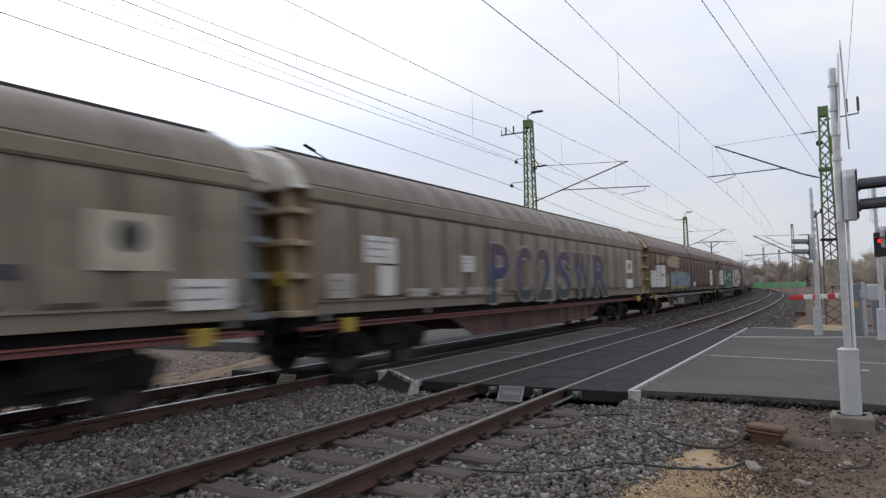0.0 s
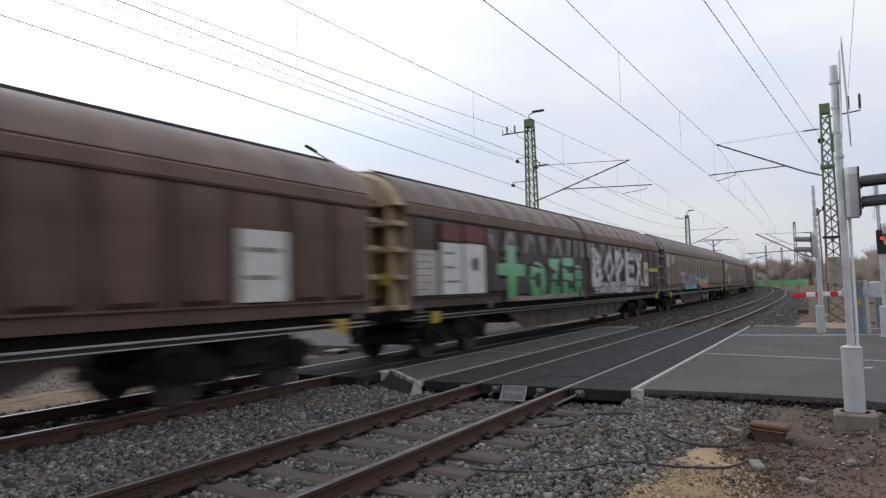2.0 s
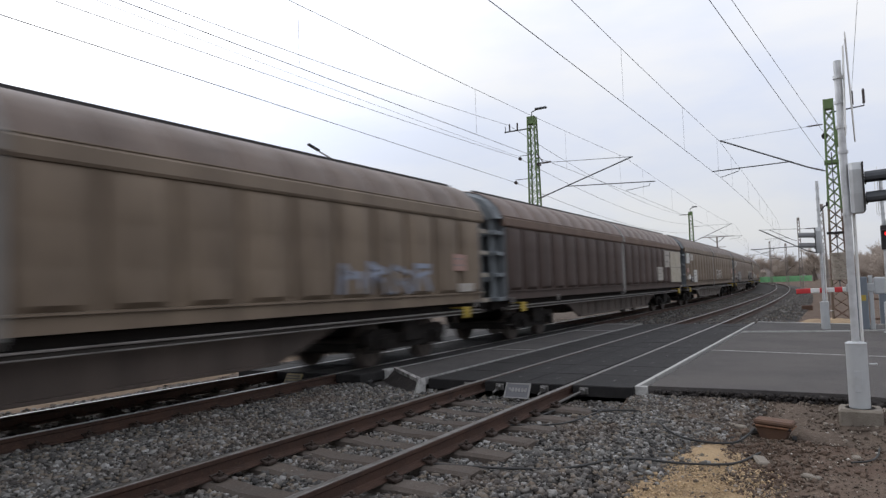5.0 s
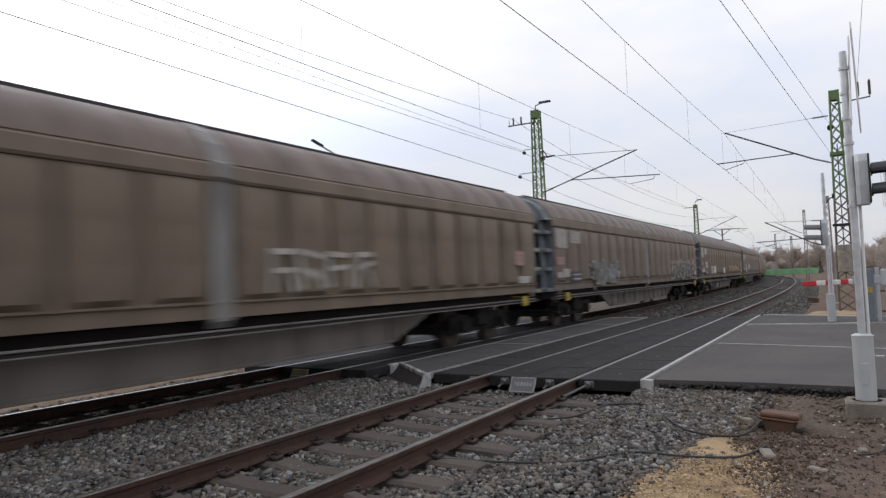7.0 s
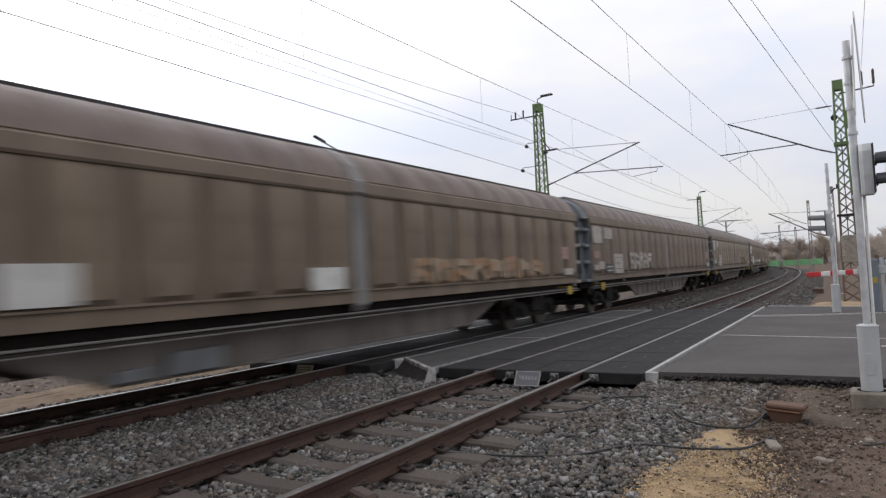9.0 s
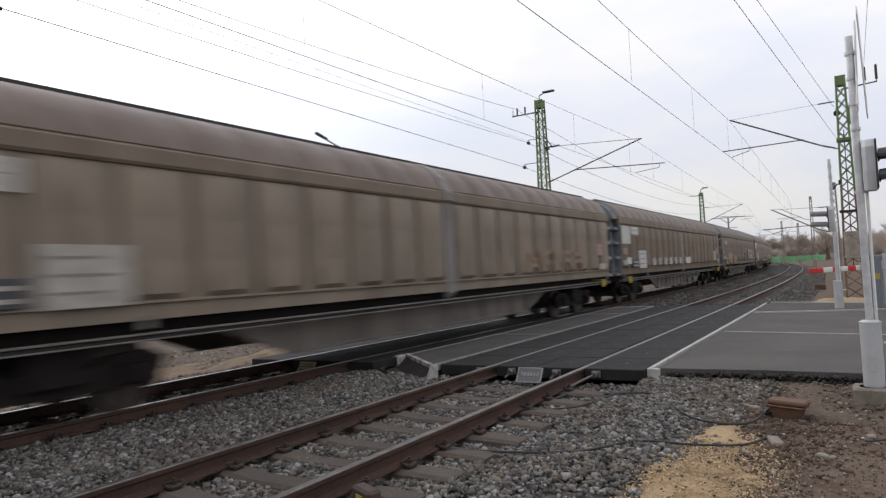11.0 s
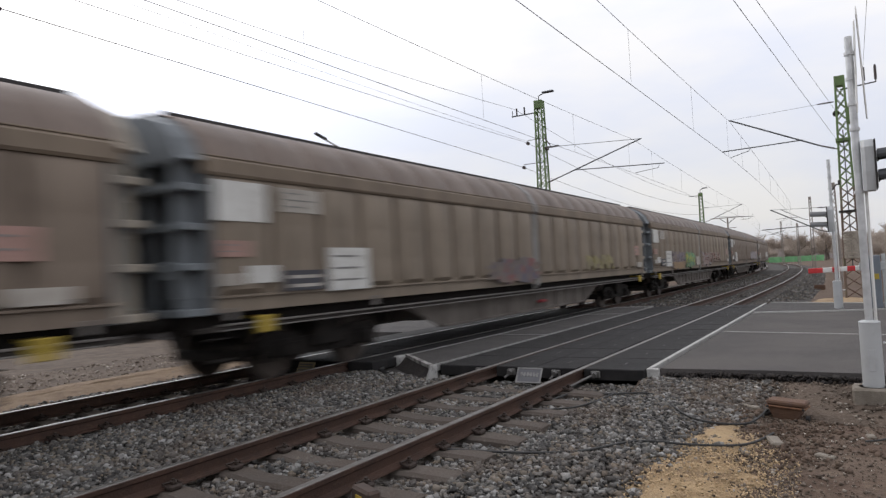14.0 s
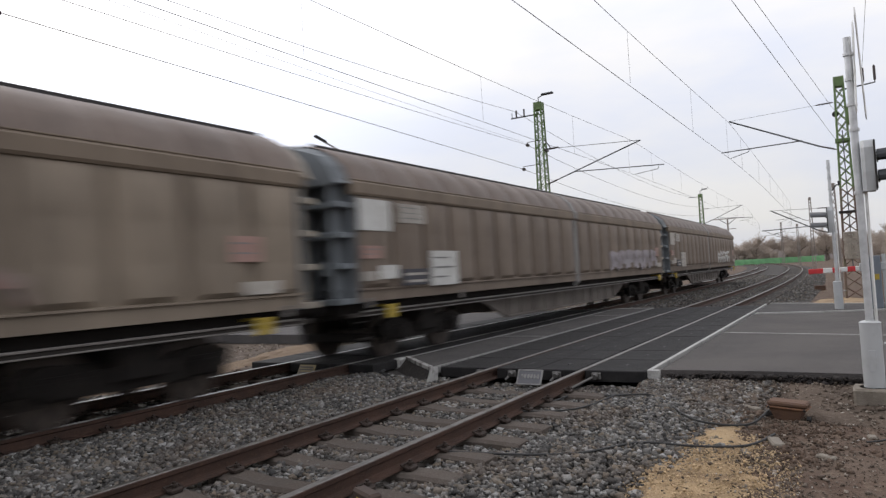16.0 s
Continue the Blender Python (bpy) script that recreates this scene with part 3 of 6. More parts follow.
for y in (-1.18, 1.12):
    truss.prism([(4.7, 0.9), (16.64, 0.9), (15.2, 0.4), (6.1, 0.4)], y, y + 0.06)
    for u in range(12):
        truss.box(6.2 + u * 0.8, 6.26 + u * 0.8, y - 0.025, y, 0.43, 0.9, 0.008)
    truss.box(6.1, 15.2, y - 0.05, y + 0.11, 0.38, 0.43, 0.008)
truss.box(6.4, 14.9, -0.5, 0.5, 0.5, 0.9, 0.02)
truss_mesh = truss.mesh("centre_girder", M_black)
buf = Shape().rod((0.0, 0, 0), (-0.3, 0, 0), 0.1, 12).rod((-0.3, 0, 0), (-0.455, 0, 0), 0.075, 12).rod((-0.455, 0, 0), (-0.495, 0, 0), 0.225, 16, 0.215).box(-0.02, 0.1, -0.2, 0.2, -0.2, 0.2, 0.02)
buf_mesh = buf.mesh("buffer", M_black, True)
coup_mesh = Shape().box(-0.3, 0.2, -0.06, 0.06, -0.08, 0.06, 0.015).path([(-0.3, 0, 0), (-0.38, 0, -0.16), (-0.5, 0, -0.2), (-0.55, 0, -0.08)], 0.03, 6).mesh("coupling", M_black)
marker_mesh = Shape().box(-0.14, 0.14, -1.53, -1.48, 0.81, 1.06, 0.012).box(-0.03, 0.03, -1.49, -1.1, 1.02, 1.06).mesh("jacking_plate", M_yellow)
step_mesh = Shape().path([(-0.18, -1.4, 1.05), (-0.18, -1.42, 0.5), (0.18, -1.42, 0.5), (0.18, -1.4, 1.05)], 0.016, 6).box(-0.18, 0.18, -1.52, -1.34, 0.48, 0.51, 0.006).box(-0.18, 0.18, -1.48, -1.36, 0.78, 0.8, 0.005).mesh("step", M_black)
rail_mesh = Shape().path([(0, -1.3, 1.35), (-0.27, -1.3, 1.4), (-0.27, -1.3, 2.35), (0, -1.3, 2.4)], 0.016, 6).path([(0, -0.95, 1.35), (-0.27, -0.95, 1.4), (-0.27, -0.95, 2.35), (0, -0.95, 2.4)], 0.013, 6).box(-0.28, -0.26, -1.28, -1.02, 1.62, 1.86, 0.006).mesh("handrail", M_yellow)
mark_mesh = Shape().box(-0.07, 0.07, -1.49, -1.455, 1.03, 1.2, 0.01).mesh("latch", M_white)

# bogie: pressed side frames, axle boxes with springs, two wheelsets
side_mesh = Shape().prism([(x * 1.11, z) for x, z in [(-1.35, 0.66), (-1.15, 0.76), (-0.6, 0.72), (-0.45, 0.62), (0.45, 0.62), (0.6, 0.72), (1.15, 0.76), (1.35, 0.66), (1.3, 0.46), (1.12, 0.4), (0.6, 0.36), (0.45, 0.33), (-0.45, 0.33), (-0.6, 0.36), (-1.12, 0.4), (-1.3, 0.46)]], -0.05, 0.05).mesh("side_frame", M_black)
spring_mesh = Shape().rod((0, 0, 0.3), (0, 0, 0.56), 0.09, 10).mesh("spring", M_black)
inner_mesh = Shape().box(-1.48, 1.48, -0.03, 0.03, 0.4, 0.62, 0.02).mesh("inner_frame", M_black)
beam_mesh = Shape().box(-0.05, 0.05, -0.85, 0.85, 0.32, 0.5, 0.02).mesh("brake_beam", M_black)
cradle_mesh = Shape().box(-0.42, 0.42, -1.0, 1.0, 0.33, 0.44, 0.03).mesh("cradle", M_black)
bogie_mesh = Shape().box(-0.35, 0.35, -1.2, 1.2, 0.44, 0.87, 0.03).mesh("bogie", M_black)
WHEEL_R = 0.475
wheel = Shape()
for s_ in (-1, 1):
    y0 = s_ * 0.7
    wheel.rod((0, y0, 0), (0, y0 + s_ * 0.11, 0), WHEEL_R, 32).rod((0, y0 - s_ * 0.03, 0), (0, y0, 0), WHEEL_R + 0.028, 32)
    wheel.rod((0, y0 + s_ * 0.11, 0), (0, y0 + s_ * 0.15, 0), 0.13, 16)
    for i in range(6):
        a = math.pi * i / 3
        wheel.rod((0.24 * math.cos(a), y0 + s_ * 0.1, 0.24 * math.sin(a)), (0.24 * math.cos(a), y0 + s_ * 0.118, 0.24 * math.sin(a)), 0.05, 8)
wheel.rod((0, -0.95, 0), (0, 0.95, 0), 0.075, 12)
M_wheel = material("wheel_steel", (0.07, 0.055, 0.047), 0.55, 0.5, spots=[((0.035, 0.028, 0.025), 6, 0.45, 0.65, 0.8)])
wheel_mesh = wheel.mesh("wheelset", M_wheel, True)
box_mesh = Shape().box(-0.15, 0.15, -0.11, 0.11, -0.13, 0.15, 0.03).rod((0, -0.11, 0), (0, -0.17, 0), 0.1, 12).mesh("axle_box", M_black)


def wagon_paint(name, base, dirt, streak=0.7, rough=0.66, gloss=0.3):
    return material(name, base, rough, 0.0, vary=0.03, gloss=gloss, squash=(1, 1, 0.22),
                    spots=[(dirt, 1.1, 0.40, 0.66, streak), (tuple(c * 0.62 for c in dirt), 5.0, 0.5, 0.72, 0.6), (tuple(min(1, c * 1.5) for c in base), 16.0, 0.58, 0.75, 0.35)], bump=0.15, bump_scale=9)


PAINT = {
    "grey": wagon_paint("faded_beige_grey", (0.22, 0.185, 0.145), (0.14, 0.11, 0.083)),
    "brown": wagon_paint("dark_red_brown", (0.105, 0.066, 0.05), (0.062, 0.041, 0.032)),
    "dark": wagon_paint("blackened_brown", (0.075, 0.05, 0.042), (0.042, 0.03, 0.026)),
    "tan": wagon_paint("dusty_tan_brown", (0.192, 0.148, 0.108), (0.11, 0.083, 0.062)),
    "umber": wagon_paint("dusty_umber", (0.2, 0.159, 0.126), (0.12, 0.093, 0.075)),
    "drab": wagon_paint("dusty_drab_brown", (0.245, 0.2, 0.155), (0.148, 0.12, 0.094)),
}
ROOF = {
    "grey": wagon_paint("roof_grey_brown", (0.185, 0.15, 0.122), (0.115, 0.088, 0.073), 0.7, 0.5),
    "brown": wagon_paint("roof_brown", (0.165, 0.117, 0.096), (0.105, 0.072, 0.06), 0.7, 0.5),
    "tan": wagon_paint("roof_tan", (0.166, 0.127, 0.106), (0.105, 0.079, 0.067), 0.7, 0.55),
}
CANT = {
    "grey": wagon_paint("rail_beige", (0.235, 0.195, 0.15), (0.165, 0.132, 0.1)),
    "brown": wagon_paint("rail_brown", (0.155, 0.105, 0.08), (0.10, 0.066, 0.05)),
    "tan": wagon_paint("rail_tan", (0.21, 0.166, 0.125), (0.137, 0.106, 0.081)),
}
CANT["dark"], CANT["umber"], CANT["drab"] = CANT["brown"], CANT["tan"], CANT["tan"]
M_endgrey = wagon_paint("end_blue_grey", (0.175, 0.195, 0.21), (0.11, 0.115, 0.122))
M_enddust = wagon_paint("end_dusty_tan", (0.34, 0.305, 0.255), (0.21, 0.18, 0.145))
M_endtan = wagon_paint("end_ochre", (0.36, 0.28, 0.19), (0.2, 0.14, 0.09))
M_endpale = wagon_paint("end_cream", (0.5, 0.47, 0.42), (0.34, 0.3, 0.25), 0.4)
M_post = wagon_paint("post_grey", (0.26, 0.255, 0.25), (0.18, 0.17, 0.16))
M_palepost = wagon_paint("post_cream", (0.32, 0.295, 0.26), (0.24, 0.21, 0.18))
M_redsole = wagon_paint("red_oxide", (0.17, 0.06, 0.055), (0.09, 0.04, 0.036))
M_redgirder = wagon_paint("grimy_red_oxide", (0.13, 0.062, 0.055), (0.045, 0.032, 0.028), 0.9)
# grimy sole bar, blackened further to paint the shadow gap below the body
M_sole = wagon_paint("grimy_shaded_sole", (0.022, 0.0185, 0.0165), (0.013, 0.011, 0.01), 0.7, 0.8, 0.2)
M_grime = wagon_paint("grimy_sill", (0.04, 0.034, 0.03), (0.022, 0.018, 0.016), 0.7, 0.75, 0.3)
M_girder = wagon_paint("girder_grey_brown", (0.145, 0.127, 0.113), (0.075, 0.062, 0.054))
M_darkgirder = wagon_paint("girder_dark_brown", (0.085, 0.066, 0.056), (0.04, 0.032, 0.028))
M_guide = material("worn_guide_rail", (0.2, 0.185, 0.175), 0.45, 0.4, spots=[((0.08, 0.07, 0.064), 4, 0.45, 0.65, 0.8)])
M_ridge = material("dark_ridge", (0.035, 0.032, 0.032), 0.7, 0.2)
M_under = material("oily_bogie", (0.015, 0.013, 0.012), 0.8, 0.1, gloss=0.2, spots=[((0.04, 0.031, 0.025), 5, 0.5, 0.7, 0.6)])


def placard(parent, u0, u1, z0, z1, mat, label="", bars=0, name="placard"):
    """A painted or bolted panel on the near side, with lines of writing too small to read."""
    y = -W - 0.084
    z0, z1 = low(z0), low(z1)
    ob = part(name, Shape().box(u0, u1, y - 0.004, y + 0.045, z0, z1, 0.002), mat, parent, label)
    for i in range(bars):
        z = z1 - (z1 - z0) * (i + 0.8) / (bars + 0.6)
        h = (z1 - z0) / (bars + 0.6) * 0.17
        ln = (u1 - u0) * rs.uniform(0.45, 0.8)
        part("writing", Shape().box(u0 + 0.08 * (u1 - u0), u0 + 0.08 * (u1 - u0) + ln, y - 0.009, y - 0.003, z, z + h), M_ink, ob)
    return ob


M_ink = material("grey_print", (0.2, 0.195, 0.19), 0.8)
wagons, wheelsets = [], []


M_paleguide = material("bare_guide_rail", (0.36, 0.35, 0.34), 0.45, 0.4, spots=[((0.16, 0.15, 0.14), 4, 0.45, 0.65, 0.7)])
M_gear = wagon_paint("dusty_grey_box", (0.16, 0.165, 0.17), (0.09, 0.09, 0.09))
M_palegear = wagon_paint("pale_grey_box", (0.27, 0.265, 0.255), (0.13, 0.12, 0.11))
M_redplate = material("red_plate", (0.3, 0.03, 0.04), 0.6, spots=[((0.14, 0.03, 0.03), 9, 0.45, 0.65, 0.7)])
GEAR = [(4, 12.55, 13.2, 0.42, 0.66, M_gear), (4, 13.9, 14.7, 0.42, 0.64, M_gear), (12, 12.3, 12.9, 0.44, 0.6, M_gear), (12, 13.8, 14.5, 0.5, 0.68, M_gear),
        (9, 6.1, 6.7, 0.42, 0.58, M_gear), (9, 6.9, 7.8, 0.42, 0.72, M_gear), (2, 7.3, 9.3, 0.42, 0.76, M_palegear), (2, 6.2, 6.9, 0.42, 0.6, M_palegear), (14, 11.2, 11.65, 0.58, 0.66, M_redplate)]


def build_wagon(k, paint, cant, roof, end, sole_mat, girder, post, label):
    g = thing("freight_wagon", label, "freight wagon", "wagons of the freight train")
    for y_flip in (0, 1):
        m = pose(2 * MIDP * y_flip, 0, 0, 0, 0, 180 * y_flip)
        part("side_door", near_a, paint, g, at=m)
        part("side_door", near_b, paint, g, at=m)
        part("upper_rail", cant_a, cant, g, at=m)
        part("upper_rail", cant_b, cant, g, at=m)
        part("door_guide", guide_mesh, M_redsole if k < 2 else M_paleguide if k == 2 else M_guide, g, "worn guide rail", at=m)
        frame_mat = M_enddust if y_flip and k > 3 else end
        wall = part("end_wall", end_mesh, end, g, at=m @ pose(BODY0, 0, 0))
        part("end_shield", shield_mesh, M_endpale if k < 2 else frame_mat, wall)
        for z in (2.8, 2.27, 1.73, 1.12):
            part("end_shelf", shelf_mesh, frame_mat, wall, at=pose(0, 0, z))
        for y in (-1.18, -0.5, 0.5, 1.18):
            part("end_post", stud_mesh, frame_mat, wall, at=pose(0, y, 0))
        part("drip_edge", highlight_mesh, cant, g, at=m)
        part("side_sill", sill_mesh, sole_mat, g, at=m)
        for y in (-0.875, 0.875):
            part("buffer", buf_mesh, M_under, g, at=m @ pose(BODY0, y, 1.04))
        part("coupling", coup_mesh, M_under, g, at=m @ pose(BODY0, 0, 1.0))
        for u in (0.7, 20.78):
            part("jacking_plate", marker_mesh, M_yellow, g, "yellow painted plate", at=m @ pose(u, 0, 0))
        part("step", step_mesh, M_under, g, at=m @ pose(-0.1, 0, 0))
        part("handrail", rail_mesh, M_yellow if k < 4 else end, g, "yellow handrail" if k < 4 else "", at=m @ pose(BODY0, 0, 0))
        for u in (3.4, 21.3, 0.1):
            part("latch", mark_mesh, M_guide, g, at=m @ pose(u, 0, 0))
    part("roof", roof_a, roof, g)
    part("roof", roof_b, roof, g)
    part("centre_post", hoop_mesh, post, g)
    part("ridge_rail", ridge_mesh, M_ridge, g)
    part("sole_bar", sole_mesh, M_sole, g)
    part("centre_girder", truss_mesh, girder, g)
    for u in (BOGIE, BODY0 + BODY1 - BOGIE):
        b = part("bogie", bogie_mesh, M_under, g, at=pose(u, 0, 0))
        for y in (-1.02, 1.02):
            part("side_frame", side_mesh, M_under, b, at=pose(0, y, 0))
            part("inner_frame", inner_mesh, M_under, b, at=pose(0, y * 0.81, 0))
            for x in (-1.3, -0.7, 0.7, 1.3):
                part("spring", spring_mesh, M_under, b, at=pose(x, y, 0))
        part("cradle", cradle_mesh, M_under, b)
        for x in (-0.46, 0.46, -1.54, 1.54):
            part("brake_beam", beam_mesh, M_under, b, at=pose(x, 0, 0))
        for x in (-AXLE, AXLE):
            wheelsets.append((part("wheelset", wheel_mesh, M_wheel, b, at=pose(x, 0, WHEEL_R)), x))
            for y, r in ((-1.05, 0), (1.05, 180)):
                part("axle_box", box_mesh, M_under, b, at=pose(x, y, WHEEL_R, 0, 0, r))
    for kk, u0, u1, z0, z1, mat in GEAR:
        if kk == k:
            part("equipment_box", Shape().box(u0, u1, -1.32, -1.2, z0, z1, 0.02), mat, g, "red plate on the girder" if mat == M_redplate else "dusty grey metal box on the girder")
    wagons.append((g, k))
    return g


KINDS = ["grey", "grey", "brown", "dark", "tan", "tan", "dark", "tan", "umber", "tan", "umber", "drab", "tan", "umber", "drab", "drab", "umber", "umber"]
LABELS = {"grey": "faded beige-grey sliding-wall freight wagon with red sole bar", "brown": "dark brown sliding-wall freight wagon with white placards and graffiti",
          "dark": "blackened brown sliding-wall freight wagon with painted lettering", "tan": "dusty tan-brown sliding-wall freight wagon with grimy underframe",
          "drab": "dusty drab-brown sliding-wall freight wagon with faded graffiti", "umber": "dusty umber sliding-wall freight wagon with faded graffiti"}
for k, kind in enumerate(KINDS):
    build_wagon(k, PAINT[kind], CANT[kind], ROOF["grey" if kind == "grey" else "brown" if kind in ("brown", "dark") else "tan"],
                M_endtan if k in (1, 2, 3) else M_endgrey, M_redsole if kind == "grey" else M_grime, M_redgirder if kind == "grey" else M_darkgirder if k < 7 else M_girder,
                M_palepost if k < 2 else PAINT[kind] if k < 4 else M_post, LABELS[kind])


# ---- loose stone and sand ----
def scatter(name, places, sizes, mat, label, category, flat=0.75, seed=3):
    """Many small angular stones in one mesh."""
    rng = np.random.default_rng(seed)
    base = np.array([(x, y, z) for z in (-1, 1) for y in (-1, 1) for x in (-1, 1)], float) * 0.72
    tri = np.array([(0, 2, 3), (0, 3, 1), (4, 5, 7), (4, 7, 6), (0, 1, 5), (0, 5, 4), (2, 6, 7), (2, 7, 3), (0, 4, 6), (0, 6, 2), (1, 3, 7), (1, 7, 5)])
    kinds = [(base + rng.uniform(-0.36, 0.36, (8, 3))) * rng.uniform(0.42, 1.42, (1, 3)) for _ in range(40)]
    n = len(places)
    pick = rng.integers(0, 40, n)
    q = rng.normal(size=(n, 4))
    q /= np.linalg.norm(q, axis=1)[:, None]
    w, x, y, z = q.T
    rot = np.stack([1 - 2 * (y * y + z * z), 2 * (x * y - z * w), 2 * (x * z + y * w), 2 * (x * y + z * w), 1 - 2 * (x * x + z * z), 2 * (y * z - x * w),
                    2 * (x * z - y * w), 2 * (y * z + x * w), 1 - 2 * (x * x + y * y)], axis=1).reshape(n, 3, 3)
    v = np.einsum("nij,nkj->nki", rot, np.stack(kinds)[pick]) * sizes[:, None, None]
    v[:, :, 2] *= flat
    v += places[:, None, :]
    f = tri[None] + (np.arange(n) * 8)[:, None, None]
    me = bpy.data.meshes.new(name)
    me.vertices.add(n * 8)
    me.vertices.foreach_set("co", v.reshape(-1).astype(np.float32))
    me.loops.add(n * 36)
    me.loops.foreach_set("vertex_index", f.reshape(-1).astype(np.int32))
    me.polygons.add(n * 12)
    me.polygons.foreach_set("loop_start", np.arange(0, n * 36, 3, dtype=np.int32))
    me.update(calc_edges=True)
    me.materials.append(mat)
    return tagged(new(name, me), label, category, kind="stuff")


def bed_height(side):
    return np.interp(side, [p[0] for p in bed_profile], [p[1] for p in bed_profile])


rng = np.random.default_rng(11)


def ballast_places(n, x0, x1, y0, y1, lift, skip=True):
    x, y = rng.uniform(x0, x1, n), rng.uniform(y0, y1, n)
    bend = np.where(x > BEND, (x - BEND) ** 2 / (2 * RADIUS), 0.0)
    side = y - Y_A
    z = bed_height(side) + rng.uniform(0.0, lift, n) + 0.012 * np.sin(x * 2.3 + y * 3.1) + 0.01 * np.sin(x * 5.1 - y * 4.0)
    keep = np.ones(n, bool)
    for yt, first in ((Y_A, 1.12 - 0.645 * 28 if x0 < 10 else 25.2), (Y_B, -4.0 - 0.645 * 20 if x0 < 10 else 25.2)):
        d = y - yt
        phase = np.abs((x - first + 0.3225) % 0.645 - 0.3225)
        keep &= ~((np.abs(d) < 1.38) & (phase < 0.145) & (rng.uniform(size=n) > np.where(np.abs(d) > 0.95, 0.34, 0.2)) & ~((yt == Y_B) & (d < -0.85)))
        keep &= ~(np.abs(np.abs(d) - HALF) < 0.085)
    # the stone thins out towards the earth
    edge = 2.2 + 0.35 * np.sin(x * 1.7) + 0.2 * np.sin(x * 4.3) - 0.85 * np.clip((x - 6.8) / 1.5, 0, 1) * (x < 12)
    keep &= (y > edge) | (rng.uniform(size=n) < np.clip(1 - (edge - y) / 0.9, 0, 1) ** 1.6)
    return np.stack([x, y + bend, z], axis=1)[keep]


near = ballast_places(66000, 1.6, 9.75, 1.0, 8.05, 0.036)
scatter("ballast_near", near, rng.uniform(0.013, 0.034, len(near)), M_stone, "loose grey crushed stone between the rails", "ballast", seed=1)
# near-black for oil, with the train's shade on the stones painted in too
M_oily_shaded = material("oily_shaded_stone", (0.03, 0.026, 0.023), 0.8, island=0.4)
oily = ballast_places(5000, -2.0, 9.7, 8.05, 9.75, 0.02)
scatter("ballast_oily", oily, rng.uniform(0.02, 0.04, len(oily)), M_oily_shaded, "crushed stone between the train rails, dark with oil and painted-in train shade", "ballast", seed=20)
behind = ballast_places(16000, -7.0, 1.6, 1.0, 8.05, 0.03)
scatter("ballast_behind", behind, rng.uniform(0.02, 0.04, len(behind)), M_stone, "loose grey crushed stone beside the camera", "ballast", seed=24)
under = ballast_places(5000, -2.0, 9.7, 9.7, 12.0, 0.03)
scatter("ballast_beyond", under, rng.uniform(0.02, 0.042, len(under)), M_stone, "loose grey crushed stone under the train", "ballast", seed=2)
far = ballast_places(42000, 24.9, 75.0, 1.6, 11.5, 0.075)
scatter("ballast_far", far, rng.uniform(0.02, 0.04, len(far)), M_stone, "grey crushed stone along the curving tracks", "ballast", seed=4)
M_grit = material("earth_grit", (0.15, 0.112, 0.084), 0.95, gloss=0.2, spots=[((0.08, 0.06, 0.047), 20, 0.5, 0.7, 0.5)])
stone_colours(M_grit, [(0.0, (0.06, 0.045, 0.036)), (0.5, (0.135, 0.108, 0.087)), (0.8, (0.18, 0.15, 0.125)), (0.93, (0.3, 0.26, 0.22)), (1.0, (0.5, 0.47, 0.43))])
n = 13000
px_, py_ = rng.uniform(4.5, 9.9, n), 2.3 - np.abs(rng.normal(0, 1.5, n))
grit = np.stack([px_, py_, np.full(n, -0.335) + rng.uniform(0, 0.012, n)], axis=1)
grit = grit[(py_ > -3.5)]
scatter("earth_grit", grit, rng.uniform(0.003, 0.009, len(grit)) * rng.choice([1, 1, 1, 1, 1, 1, 1, 1, 2.2], len(grit)), M_grit, "grit and pebbles on the brown earth", "gravel", seed=6)
n = 1000
debris = np.stack([rng.uniform(6.6, 9.2, n), rng.normal(0.75, 0.35, n), np.full(n, -0.33)], axis=1)
scatter("earth_clods", debris, rng.uniform(0.008, 0.036, n) * rng.choice([0.4, 0.6, 1], n), M_dirt, "dark clods and broken bits on the earth", "debris", seed=9)
n = 9000
back = np.stack([rng.uniform(6, 34, n), rng.uniform(11.5, 17, n), np.full(n, -0.335)], axis=1)
scatter("yard_gravel", back, rng.uniform(0.008, 0.03, n) * rng.choice([1, 1, 1, 1.6], n), M_grit, "stones and gravel on the ground behind the train", "gravel", seed=8)


def sand_patch(name, cx, cy, rx, ry, turn, h, z, seed, label, mat=M_sand):
    r = random.Random(seed)
    ph = [r.uniform(0, 6.28) for _ in range(4)]
    vs, fs = [(cx, cy, z + h)], []
    n, rings = 72, 9
    for k in range(1, rings + 1):
        f = k / rings
        for i in range(n):
            a = 2 * math.pi * i / n
            e = 1 + 0.16 * math.sin(2 * a + ph[0]) + 0.12 * math.sin(3 * a + ph[1]) + 0.08 * math.sin(7 * a + ph[2]) + 0.06 * math.sin(13 * a + ph[3])
            x, y = rx * e * f * math.cos(a), ry * e * f * math.sin(a)
            c, s = math.cos(turn), math.sin(turn)
            wob = 0.03 * noise.noise(Vector((x * 5, y * 5, seed)))
            vs.append((cx + c * x - s * y, cy + s * x + c * y, z + h * (1 - f ** 2) + wob - 0.025 * (k == rings)))
    fs += [(0, 1 + i, 1 + (i + 1) % n) for i in range(n)]
    for k in range(rings - 1):
        fs += [(1 + k * n + i, 1 + (k + 1) * n + i, 1 + (k + 1) * n + (i + 1) % n, 1 + k * n + (i + 1) % n) for i in range(n)]
    return solid(name, Shape().add(vs, fs), mat, label, "sand", kind="structure", smooth=True)


